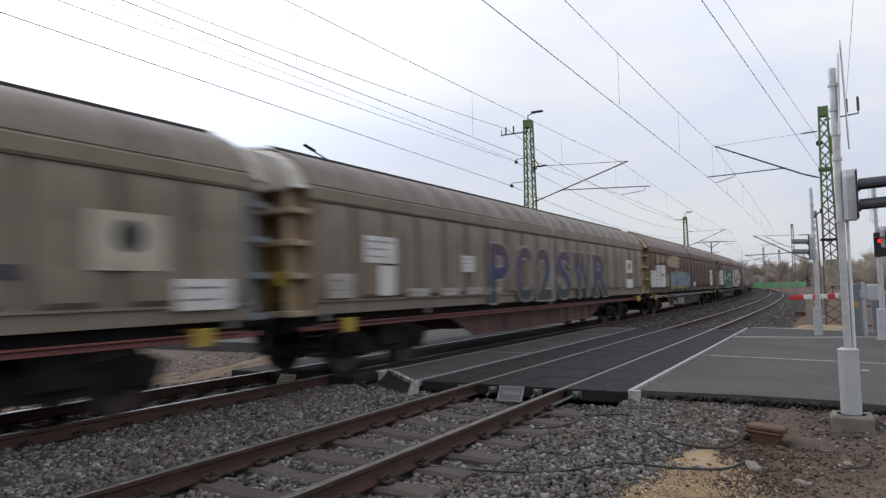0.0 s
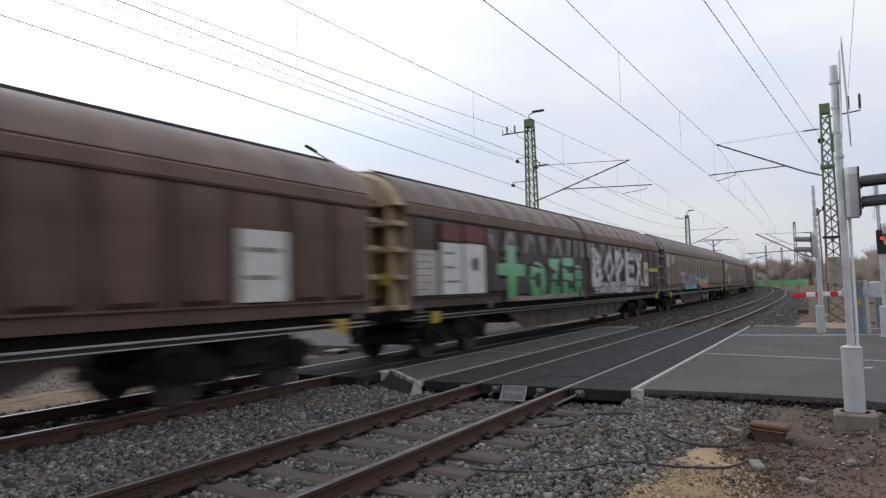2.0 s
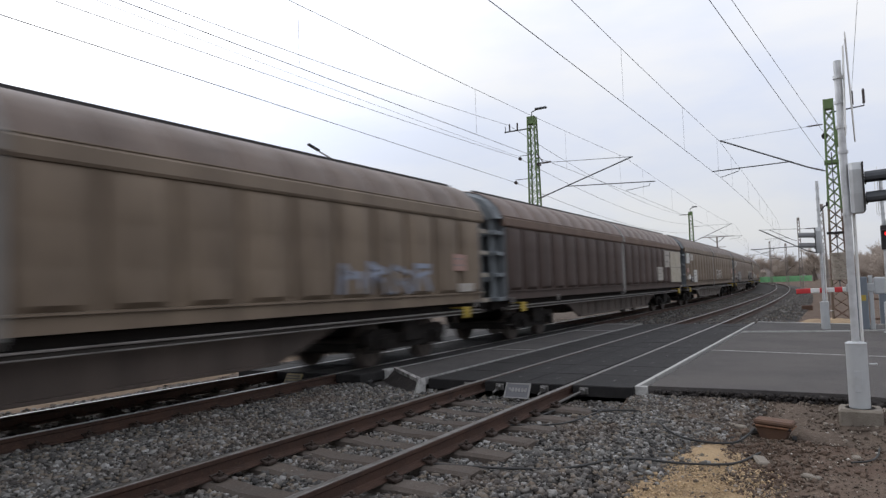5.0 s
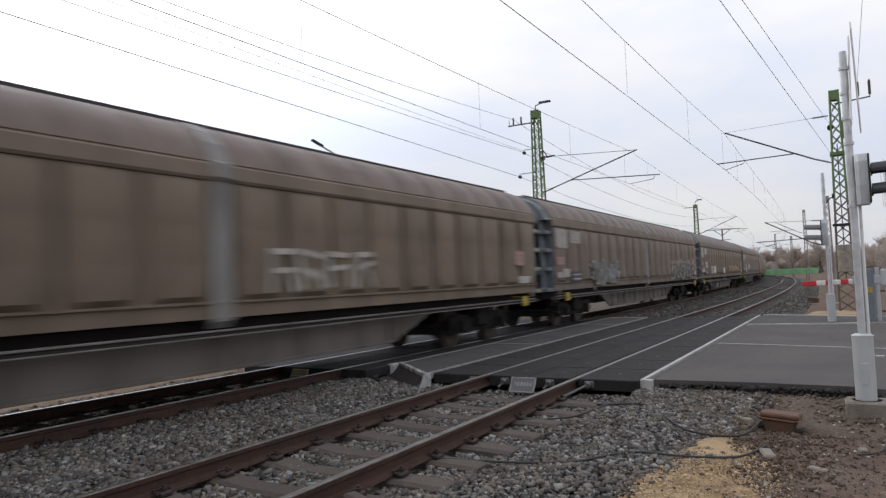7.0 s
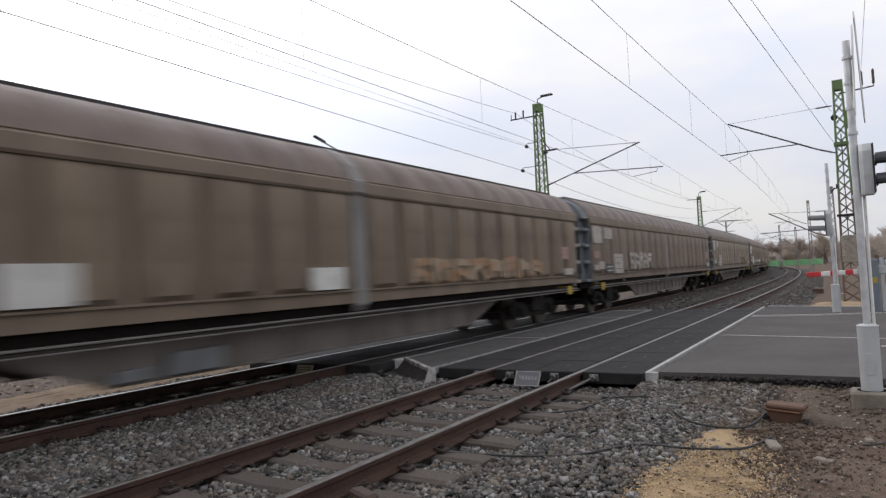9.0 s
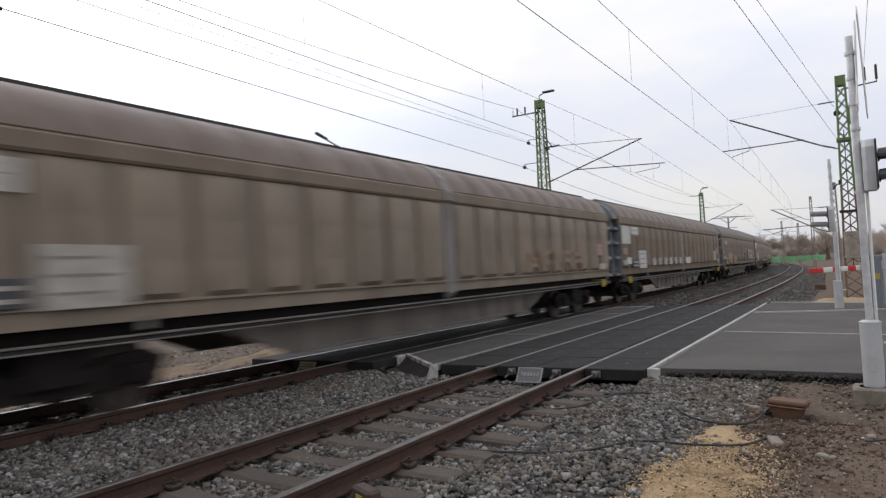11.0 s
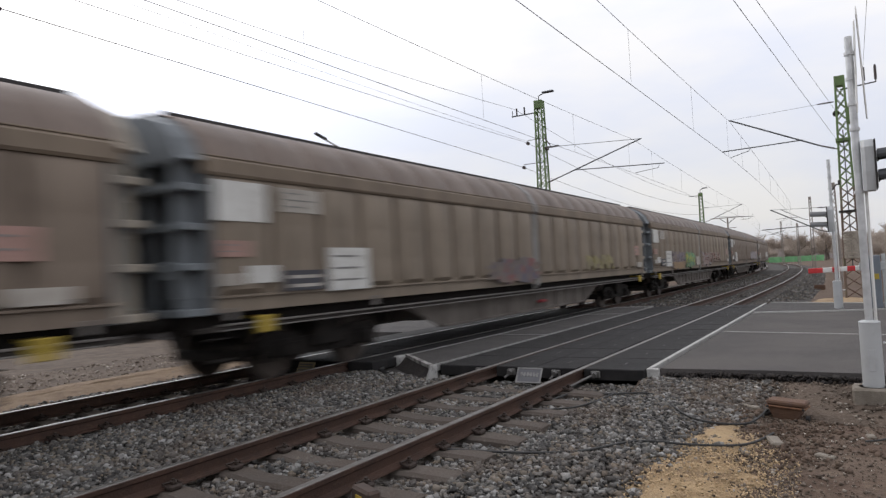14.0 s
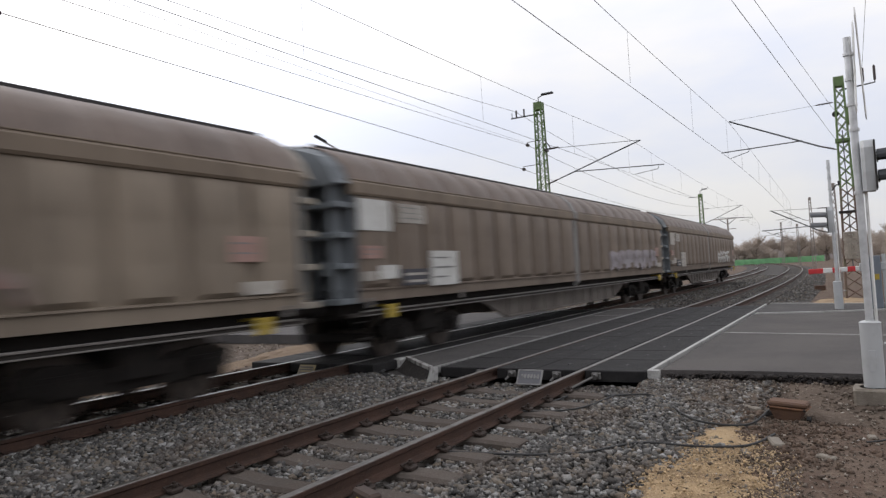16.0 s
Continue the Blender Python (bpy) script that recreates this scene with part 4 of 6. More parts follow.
sand_patch("sand_patch", 5.95, 1.36, 1.45, 0.7, 0.02, 0.06, -0.36, 1, "spilled yellow sand on the earth beside the ballast")
sand_patch("sand_patch", 7.45, 1.3, 0.85, 0.38, -0.15, 0.05, -0.355, 2, "small spill of yellow sand on the earth")
sand_patch("sand_patch", 9.5, 1.86, 0.4, 0.16, 0.3, 0.04, -0.345, 3, "small spill of yellow sand by the road edge")
sand_patch("sand_patch", 28.5, 0.4, 4.0, 1.5, 0.0, 0.08, -0.33, 4, "pale sandy ground beside the barrier", material("dry_sand", (0.36, 0.265, 0.165), 0.95, gloss=0.2, spots=[((0.2, 0.14, 0.095), 1.5, 0.42, 0.66, 0.85)], bump=1.0, bump_scale=40))
sand_patch("sand_patch", 13.5, 13.4, 4.5, 0.7, 0.35, 0.08, -0.35, 5, "strip of pale earth behind the train", M_paledirt)
sand_patch("sand_patch", 7.5, 12.9, 4.5, 0.9, 0.1, 0.08, -0.35, 6, "strip of pale earth behind the train", M_paledirt)
n = 9000
a_, r_ = rng.uniform(0, 6.283, n), np.sqrt(rng.uniform(0, 1.25, n))
grains = np.stack([6.2 + r_ * np.cos(a_) * 1.6, 1.3 + r_ * np.sin(a_) * 0.72, -0.345 + 0.05 * np.clip(1 - r_ ** 2, 0, 1) + rng.uniform(0, 0.012, n)], axis=1)
M_grain = material("sand_grain", (0.43, 0.315, 0.19), 0.95, island=0.3)
scatter("sand_grains", grains, rng.uniform(0.003, 0.007, n) * rng.choice([1, 1, 1, 1, 2.0], n), M_grain, "coarse yellow sand grains", "sand", seed=12)
n = 320
a2, r2 = rng.uniform(0, 6.283, n), np.sqrt(rng.uniform(0, 1.1, n))
scatter("sand_pebbles", np.stack([6.1 + r2 * np.cos(a2) * 1.5, 1.3 + r2 * np.sin(a2) * 0.7, -0.335 + 0.055 * np.clip(1 - r2 ** 2, 0, 1)], axis=1), rng.uniform(0.005, 0.016, n), M_grit, "pebbles and crumbs lying on the sand", "gravel", seed=35)


# earth banked up against the edge of the road
def bank_width(y):
    return np.interp(y, [0.3, 1.0], [1.5, 0.95])


bank = Shape()
rows_, cols_ = 10, 90
vs = []
for i in range(cols_ + 1):
    y = 2.75 - i * 0.11
    edge = float(np.interp(y, [-8, -0.5, 0, 1.2, 2.5], [9.2, 9.75, 9.98, 10.02, 9.95]))
    for j in range(rows_ + 1):
        f = j / rows_
        h = -0.115 - 0.225 * (f ** 1.3) + 0.035 * noise.noise(Vector((f * 4, y * 2.5, 1))) * (0.3 + f) + 0.012 * noise.noise(Vector((f * 14, y * 9, 5)))
        vs.append((edge + 0.015 - float(bank_width(y)) * f - 0.08 * noise.noise(Vector((y * 2, 3, f))) * f, y, h))
bank.add(vs, [(i * (rows_ + 1) + j, (i + 1) * (rows_ + 1) + j, (i + 1) * (rows_ + 1) + j + 1, i * (rows_ + 1) + j + 1) for i in range(cols_) for j in range(rows_)])
solid("earth_bank", bank, M_yard, "dark earth banked against the asphalt edge", "earth", kind="structure")
n = 5200
by, bf = rng.uniform(-5.0, 2.7, n), rng.uniform(0.02, 1.0, n)
bx = np.interp(by, [-8, -0.5, 0, 1.2, 2.5], [9.2, 9.75, 9.98, 10.02, 9.95]) - bank_width(by) * bf
scatter("bank_grit", np.stack([bx, by, -0.112 - 0.225 * bf ** 1.3], axis=1), rng.uniform(0.003, 0.012, n) * rng.choice([1, 1, 1, 2.2], n), M_grit, "grit and small stones on the earth bank", "gravel", seed=15)


n = 1500
ty = rng.uniform(-4.0, 2.4, n)
tx = np.interp(ty, [-8, -0.5, 0, 1.2, 2.5], [9.2, 9.75, 9.98, 10.02, 9.95]) - np.abs(rng.normal(0, 0.05, n))
scatter("broken_tar", np.stack([tx, ty, rng.uniform(-0.15, -0.05, n)], axis=1), rng.uniform(0.012, 0.04, n), M_tarred, "crumbled black tar along the asphalt edge", "rubble", seed=31)


n = 2600
sy, sf = rng.uniform(0.9, 2.7, n), rng.uniform(0.08, 1.0, n)
sx_ = np.interp(sy, [-8, -0.5, 0, 1.2, 2.5], [9.2, 9.75, 9.98, 10.02, 9.95]) - bank_width(sy) * sf
lie = rng.uniform(size=n) < np.clip((sy - 0.8) / 0.9, 0.15, 1)
scatter("bank_stones", np.stack([sx_, sy, -0.112 - 0.225 * sf ** 1.3], axis=1)[lie], rng.uniform(0.012, 0.034, n)[lie], M_stone, "grey crushed stone spilled against the road edge", "ballast", seed=33)


# ---- small things at the track ----
def cable(pts, r, label):
    fine = []
    for i in range(len(pts) - 1):
        p0, p1, p2, p3 = pts[max(i - 1, 0)], pts[i], pts[i + 1], pts[min(i + 2, len(pts) - 1)]
        for k in range(6):
            t = k / 6
            fine.append(tuple(0.5 * (2 * p1[j] + (p2[j] - p0[j]) * t + (2 * p0[j] - 5 * p1[j] + 4 * p2[j] - p3[j]) * t * t + (3 * p1[j] - p0[j] - 3 * p2[j] + p3[j]) * t ** 3) for j in range(3)))
    fine.append(pts[-1])
    return solid("cable", Shape().path(fine, r, 7), M_cable, label, "cable", "cables on the ballast", smooth=True)


cable([(8.1, 3.66, -0.14), (8.3, 3.5, -0.19), (8.88, 3.4, -0.2), (8.9, 2.94, -0.2), (9.2, 2.5, -0.22), (8.87, 2.19, -0.24), (8.1, 1.68, -0.28), (8.1, 1.15, -0.3), (8.7, 0.98, -0.25)], 0.013, "black signal cable lying on the ballast")
cable([(5.5, 3.7, -0.15), (5.7, 3.33, -0.19), (5.85, 2.77, -0.2), (6.15, 2.33, -0.22), (6.8, 1.97, -0.25), (6.95, 1.46, -0.28), (7.2, 1.03, -0.3), (7.8, 0.84, -0.31)], 0.012, "black signal cable lying on the ballast")
cable([(7.4, 3.66, -0.15), (7.72, 3.26, -0.19), (8.1, 3.0, -0.2), (8.95, 2.87, -0.2)], 0.011, "black signal cable lying on the ballast")
cable([(9.5, 7.0, -0.14), (9.75, 7.35, -0.13), (10.1, 7.55, -0.15), (10.0, 7.9, -0.15)], 0.03, "thick black cable beside the rail")
cable([(7.75, 0.03, -0.32), (7.95, -0.16, -0.32), (8.5, -0.23, -0.32), (9.1, -0.2, -0.3), (9.25, -0.16, -0.1)], 0.01, "thin grey cable rising to the signal post")

stand = thing("track_box", "rust-brown cast iron junction box on the earth", "junction box", at=pose(8.68, 0.77, -0.35, 3, 0, -8))
part("body", Shape().sweep([(-0.1, -0.13), (0.1, -0.13), (0.1, 0.15), (-0.1, 0.15)], [lambda p: (p[0] * 0.8, p[1] * 0.85, 0.0), lambda p: (p[0], p[1] * 1.25, 0.13), lambda p: (p[0] * 1.1, p[1] * 1.35, 0.145)]), M_rustbrown, stand)
part("flange", Shape().box(-0.125, 0.125, -0.205, 0.215, 0.145, 0.165, 0.006), material("bright_rust", (0.19, 0.095, 0.05), 0.85, spots=[((0.1, 0.055, 0.035), 9, 0.45, 0.65, 0.8)]), stand)
part("lid", Shape().box(-0.12, 0.12, -0.2, 0.21, 0.165, 0.225, 0.018), M_rustbrown, stand, "dusty brown lid")
for y in (-0.18, 0.19):
    part("bolt", Shape().rod((-0.128, y, 0.155), (-0.145, y, 0.155), 0.014, 6), M_black, stand)
part("hinge", Shape().rod((-0.09, -0.2, 0.06), (-0.09, -0.24, 0.06), 0.03, 8).box(-0.11, -0.06, -0.235, -0.2, 0.0, 0.07, 0.008), M_black, stand)
part("cable_gland", Shape().rod((-0.02, 0.17, 0.07), (-0.04, 0.25, 0.04), 0.03, 10), M_black, stand)
for i, (x, y, a, sx, sy, sz) in enumerate(((7.5, 0.8, 20, 0.12, 0.06, 0.05), (9.75, 0.62, 8, 0.2, 0.1, 0.06), (9.15, 1.2, 60, 0.1, 0.07, 0.05), (8.0, -0.02, 15, 0.05, 0.04, 0.04), (7.1, 0.35, 70, 0.08, 0.05, 0.04))):
    solid("broken_slab", Shape().box(-sx, sx, -sy, sy, 0, sz, sz * 0.3), M_concrete, "broken piece of concrete on the earth", "rubble", "rubble", at=pose(x, y, -0.35, 4, -5, a))

M_oldsteel = material("dull_steel", (0.12, 0.115, 0.11), 0.55, 0.5)
sensor = thing("rail_sensor", "dark rust-brown sensor box beside the near rail", "track sensor", at=pose(4.05, 3.24, -0.25, 0, 0, -25))
part("housing", Shape().box(-0.06, 0.06, -0.14, 0.14, 0.0, 0.2, 0.02), material("dark_rust", (0.05, 0.034, 0.028), 0.8, spots=[((0.09, 0.055, 0.04), 9, 0.45, 0.65, 0.7)]), sensor)
part("bracket", Shape().box(-0.03, 0.03, 0.13, 0.3, 0.02, 0.05, 0.006), M_black, sensor)
part("writing", Shape().box(-0.066, -0.058, -0.05, 0.05, 0.11, 0.15), M_yellow, sensor)
# buffer plate and tie rods at the end of the rubber panels
far_plate = thing("end_plate", "dusty yellowish deflector plate between the train rails", "metal plate", at=pose(9.4, 8.85, -0.19, 0, 32, 0))
part("panel", Shape().prism([(-0.012, 0.0), (0.012, 0.0), (0.012, 0.23), (-0.012, 0.23)], -0.19, 0.19), material("plate_straw", (0.3, 0.24, 0.13), 0.7, spots=[((0.15, 0.12, 0.07), 12, 0.45, 0.65, 0.7)]), far_plate)
for z in (0.06, 0.12, 0.17):
    part("rib", Shape().box(-0.02, -0.01, -0.16, 0.16, z, z + 0.02), M_oldsteel, far_plate)
plate = thing("end_plate", "grey deflector plate with a pale rim and plain logo bars", "metal plate", at=pose(9.4, 4.33, -0.19, 0, 32, 0))
part("panel", Shape().prism([(-0.012, 0.0), (0.012, 0.0), (0.012, 0.23), (-0.012, 0.23)], -0.19, 0.19), material("plate_grey", (0.12, 0.12, 0.13), 0.5, 0.3), plate)
for y0, y1, z0, z1 in ((-0.205, -0.18, 0.0, 0.24), (0.18, 0.205, 0.0, 0.24), (-0.205, 0.205, 0.22, 0.245), (-0.205, 0.205, -0.005, 0.015)):
    part("rim", Shape().box(-0.02, 0.006, y0, y1, z0, z1, 0.004), M_seam, plate)
for i in range(6):
    part("logo_bar", Shape().box(-0.018, -0.012, 0.14 - i * 0.052 - 0.032, 0.14 - i * 0.052, 0.1, 0.165), M_seam, plate)
    if i % 2 == 0:
        part("logo_bar", Shape().box(-0.018, -0.012, 0.14 - i * 0.052 - 0.05, 0.13 - i * 0.052, 0.125, 0.14), M_seam, plate)
for y in (3.38, 5.32, 4.75, 4.0):
    rod = thing("tie_rod", "galvanised tensioning rod with nut at the panel end", "tie rod", "tie rods")
    x0 = 9.05 if y in (3.38, 5.32) else 9.55
    part("shaft", Shape().rod((x0, y + 0.2 * (9.75 - x0), -0.15), (9.75, y, -0.07), 0.017, 8), M_oldsteel, rod)
    part("nut", Shape().rod((9.63, y, -0.085), (9.72, y, -0.075), 0.042, 6), M_oldsteel, rod)
    part("clamp", Shape().box(9.7, 9.752, y - 0.07, y + 0.07, -0.13, -0.03, 0.012), M_oldsteel, rod)


# ---- crossing signals and barrier ----
def signal_post(x, y, face, lit, name_label, foot=True, hoods=M_darkmetal, big=1.0, reach=0.72):
    """face: +1 when the lamps look to the left of the track, -1 to its right."""
    g = thing("crossing_signal", name_label, "signal post", "level crossing signals", at=pose(x, y, -0.06 if foot else 0.0))
    if foot:
        part("foot", Shape().box(-0.2, 0.2, -0.22, 0.22, -0.3, 0.015, 0.025), M_concrete, g, "rough concrete foot")
    part("sleeve", Shape().rod((0, 0, 0), (0, 0, 0.76), 0.11, 24).rod((0, 0, 0.0), (0, 0, 0.015), 0.155, 24).rod((0, 0, 0.76), (0, 0, 0.78), 0.117, 24, 0.08), M_greycast, g, smooth=True)
    part("hatch", Shape().box(-0.113, -0.1, -0.04, 0.04, 0.2, 0.45, 0.004), M_greycast, g)
    part("bolt", Shape().rod((0.0, -0.12, 0.52), (0.0, -0.2, 0.52), 0.012, 6), M_steel, g)
    part("post", Shape().rod((0, 0, 0.7), (0, 0, 4.12), 0.042, 20), M_steel, g, smooth=True)
    part("conduit", Shape().rod((0.02, -0.068, 0.76), (0.02, -0.068, 2.35), 0.017, 8), M_white, g, smooth=True)
    # signal head
    h = part("signal_head", Shape().sweep([(-0.27, 2.28), (0.27, 2.28), (0.34, 2.5), (0.34, 2.78), (0.2, 2.87), (-0.2, 2.87), (-0.34, 2.78), (-0.34, 2.5)],
                                          [lambda p: (p[0] * 0.3, face * 0.045, p[1]), lambda p: (p[0] * 0.42, face * 0.08, p[1]), lambda p: (p[0] * 0.42, face * 0.17, p[1])]), M_greycast, g, at=pose(0, -0.1, 2.84 - 2.88 * big) @ Matrix.Scale(big, 4) if big > 1 else None)
    part("back_plate", Shape().box(-0.17, 0.17, *sorted((face * 0.172, face * 0.19)), 2.3, 2.86, 0.004), M_black, h)
    for z in (2.68, 2.44):
        for s_ in (-0.075, 0.075):
            hood = []
            for k in range(9):
                a = math.pi * (k / 8 * 1.3 - 0.15)
                hood.append((s_ + 0.075 * math.cos(a), z + 0.075 * math.sin(a)))
            hood += [(s_ + (p[0] - s_) * 0.9, z + (p[1] - z) * 0.9) for p in reversed(hood)]
            part("hood", Shape().sweep(hood, [lambda p: (p[0], face * 0.2, p[1]), lambda p: (p[0], face * reach, p[1] + 0.02)]), hoods, h, "long hood")
            part("lamp", Shape().rod((s_, face * 0.2, z), (s_, face * 0.215, z), 0.06, 14), M_redlamp if lit and z > 2.5 else M_black, h, "red lamp" if lit else "unlit lamp")
    for z in (2.26, 3.0, 3.3, 3.6, 3.9):
        part("clamp", Shape().rod((0, 0, z), (0, 0, z + 0.035), 0.056, 14).box(0.04, 0.1, -0.02, 0.02, z, z + 0.035, 0.005), M_steel, g)
    return g


def cross_sign(g, z, y, tilt, turn=0):
    for a in (tilt, -tilt):
        m = pose(0.02, y, z, 0, 0, turn) @ pose(0, 0.03 if a > 0 else -0.03, 0, 0, a, 0)
        part("sign_board", Shape().sweep([(-0.07, -0.58), (0, -0.66), (0.07, -0.58), (0.07, 0.58), (0, 0.66), (-0.07, 0.58)], [lambda p: m @ Vector((p[0], -0.006, p[1])), lambda p: m @ Vector((p[0], 0.006, p[1]))]), M_white, g, "white board of the crossing sign")


near_post = signal_post(9.32, -0.09, -1, False, "grey steel level crossing signal post with long dark hoods")
cross_sign(near_post, 3.78, -0.085, 22, -5)
second = signal_post(21.5, 0.47, 1, False, "grey level crossing signal post beside the far footway", foot=False, hoods=material("grey_hood", (0.16, 0.165, 0.17), 0.6), big=1.2, reach=0.52)
part("bell_arm", Shape().path([(0, 0.02, 3.2), (0.02, -0.16, 3.42), (0.02, -0.22, 3.4)], 0.02, 6).rod((0.02, -0.22, 3.4), (0.02, -0.22, 3.52), 0.03, 8), M_black, second)
third = signal_post(20.6, -0.98, -1, True, "grey level crossing signal post with lit red lamp", foot=False)
cross_sign(third, 3.6, 0.1, 22)
# its second head looks along the footway
side_head = part("side_head", Shape().box(-0.12, 0.0, -0.2, 0.08, 2.1, 2.72, 0.02), M_black, third, "black lamp housing")
part("lamp", Shape().rod((-0.12, -0.05, 2.5), (-0.135, -0.05, 2.5), 0.05, 16), M_redlamp, side_head, "lit red lamp")
part("hood", Shape().box(-0.3, -0.12, -0.16, 0.06, 2.58, 2.6, 0.003), M_darkmetal, side_head)

barrier = thing("road_barrier", "lowered red and white road barrier on a blue-grey drive box", "barrier", at=pose(21.6, -0.43, 0))
part("drive_box", Shape().box(-0.16, 0.16, -0.13, 0.13, 0.0, 1.42, 0.02), M_cabinet, barrier)
part("frame_post", Shape().box(-0.07, 0.07, -0.26, -0.16, 0.0, 1.45, 0.01), M_greycast, barrier)
part("label_plate", Shape().box(-0.166, -0.158, -0.08, 0.08, 0.78, 0.93, 0.003), M_yellow, barrier, "yellow warning label")
part("counterweight", Shape().box(-0.12, 0.12, -0.62, -0.28, 0.95, 1.4, 0.03), M_greycast, barrier)
part("arm_clamp", Shape().box(-0.1, 0.1, -0.5, 0.36, 1.02, 1.24, 0.02), M_greycast, barrier)
boom = part("boom", Shape().box(-0.035, 0.035, 0.3, 1.53, 1.04, 1.17, 0.015, pose(0, 0, 0, -1.5, 0, 0)), M_white, barrier)
for y in (0.36, 0.72, 1.13):
    part("red_band", Shape().box(-0.038, 0.038, y + 0.05, y + (0.26 if y < 1 else 0.42), 1.036, 1.174, 0.015, pose(0, 0, 0, -1.5, 0, 0)), M_red, boom, "red band")
cab = thing("relay_cabinet", "small grey relay cabinet behind the barrier", "cabinet", at=pose(24.5, -1.2, -0.34))
part("body", Shape().box(-0.2, 0.2, -0.28, 0.28, 0.1, 1.45, 0.02), M_cabinet, cab)
part("base", Shape().box(-0.24, 0.24, -0.32, 0.32, 0.0, 0.1, 0.01), M_concrete, cab)
fence = thing("pipe_fence", "rusty brown tube fence behind the barrier", "fence", at=pose(26.5, -0.9, -0.34))
for z in (0.35, 1.0, 1.35):
    part("rail", Shape().rod((0, 0.1, z), (0.6, -3.6, z), 0.03, 8), M_rustbrown, fence)
for f in (0, 0.33, 0.66, 1):
    part("post", Shape().rod((0.6 * f, 0.1 - 3.7 * f, 0), (0.6 * f, 0.1 - 3.7 * f, 1.4), 0.035, 8), M_rustbrown, fence)


# ---- overhead line ----
def lattice(g, x, y, z0, z1, w0, w1, mats, split):
    """A square lattice mast, rusty up to split and green above."""
    def half(z):
        return (w0 + (w1 - w0) * (z - z0) / (z1 - z0)) / 2
    for a, b, mat in ((z0, split, mats[0]), (split, z1, mats[1])):
        for sx in (-1, 1):
            for sy in (-1, 1):
                part("mast_leg", Shape().rod((x + sx * half(a), y + sy * half(a), a), (x + sx * half(b), y + sy * half(b), b), 0.042, 6), mat, g)
        n = max(2, int((b - a) / 0.42))
        br = Shape()
        for i in range(n):
            u, v = a + (b - a) * i / n, a + (b - a) * (i + 1) / n
            s_ = 1 if i % 2 else -1
            for e in (-1, 1):
                br.rod((x - s_ * half(u), y + e * half(u), u), (x + s_ * half(v), y + e * half(v), v), 0.02, 5)
                br.rod((x + e * half(u), y - s_ * half(u), u), (x + e * half(v), y + s_ * half(v), v), 0.016, 5)
                br.rod((x + s_ * half(u), y + e * half(u), u), (x - s_ * half(v), y + e * half(v), v), 0.016, 5)
                br.rod((x + e * half(u), y + s_ * half(u), u), (x + e * half(v), y - s_ * half(v), v), 0.018, 5)
        tagged(part("lattice", br, mat, g), kind="stuff")
    part("mast_cap", Shape().box(x - half(z1) - 0.03, x + half(z1) + 0.03, y - half(z1) - 0.03, y + half(z1) + 0.03, z1 - 0.42, z1, 0.02), mats[1], g)


def insulator(g, a, b, r=0.055):
    a, b = Vector(a), Vector(b)
    s = Shape().rod(a, b, r * 0.45, 8)
    for i in range(5):
        c = a + (b - a) * (0.2 + 0.15 * i)
        s.rod(c, c + (b - a).normalized() * 0.03, r, 10, r * 0.6)
    part("insulator", s, M_insul, g)


def cantilever(g, x, y, to, zt, zl, tip, zm, zc, reach=1.0, stay=0.014):
    """From the mast at y towards the track (to = -1 to the right, +1 to the left)."""
    root_t, root_l = y + to * 0.25, y + to * 0.25
    insulator(g, (x, root_t, zt), (x, root_t + to * 0.6, zt + (zm - zt) * 0.1))
    insulator(g, (x, root_l, zl), (x, root_l + to * 0.6, zl + (zm - zl) * 0.12), 0.06)
    part("stay", Shape().rod((x, root_t + to * 0.6, zt + (zm - zt) * 0.1), (x, tip, zm), stay, 6), M_tube, g)
    part("bracket_tube", Shape().rod((x, root_l + to * 0.6, zl + (zm - zl) * 0.12), (x, tip - to * 0.05, zm), 0.032, 8), M_tube, g)
    f = 0.3
    y_r = root_l + (tip - root_l) * f
    part("register_tube", Shape().rod((x, y_r, zl + (zm - zl) * f), (x, tip + to * reach, zc + 0.3), 0.024, 8), M_tube, g)
    part("steady_arm", Shape().path([(x, tip + to * (reach - 0.25), zc + 0.25), (x, tip + to * (reach - 0.3), zc + 0.12), (x, tip + to * (reach - 1.4), zc)] if reach > 0.6 else [(x, tip - to * 0.8, zc + 0.35), (x, tip - to * 0.75, zc + 0.2), (x, tip, zc)], 0.014, 6), M_tube, g)


# mast behind the train
m1 = thing("overhead_mast", "green lattice overhead line mast with lamp and wire bracket", "overhead mast", "overhead line masts")
MX, MY = 33.0, 13.65
lattice(m1, MX, MY, -0.3, 10.35, 0.62, 0.36, (M_mastrust, M_mastgreen), 3.2)
cantilever(m1, MX, MY, -1, 7.85, 6.0, 8.45, 7.57, 5.95)
part("bracket", Shape().path([(MX, MY, 9.75), (MX, MY + 1.6, 9.75)], 0.035, 6).path([(MX, MY + 1.55, 9.7), (MX, MY + 1.55, 10.05)], 0.02, 6), M_tube, m1)
for d in (0.85, 1.3):
    part("pin_insulator", Shape().rod((MX, MY + d, 9.78), (MX, MY + d, 10.15), 0.045, 8), M_insul, m1)
part("lamp_arm", Shape().path([(MX, MY, 10.35), (MX, MY, 10.6), (MX, MY - 0.35, 10.72)], 0.03, 6), M_tube, m1)
part("lamp_head", Shape().box(MX - 0.1, MX + 0.1, MY - 0.85, MY - 0.2, 10.68, 10.78, 0.03), M_darkmetal, m1)
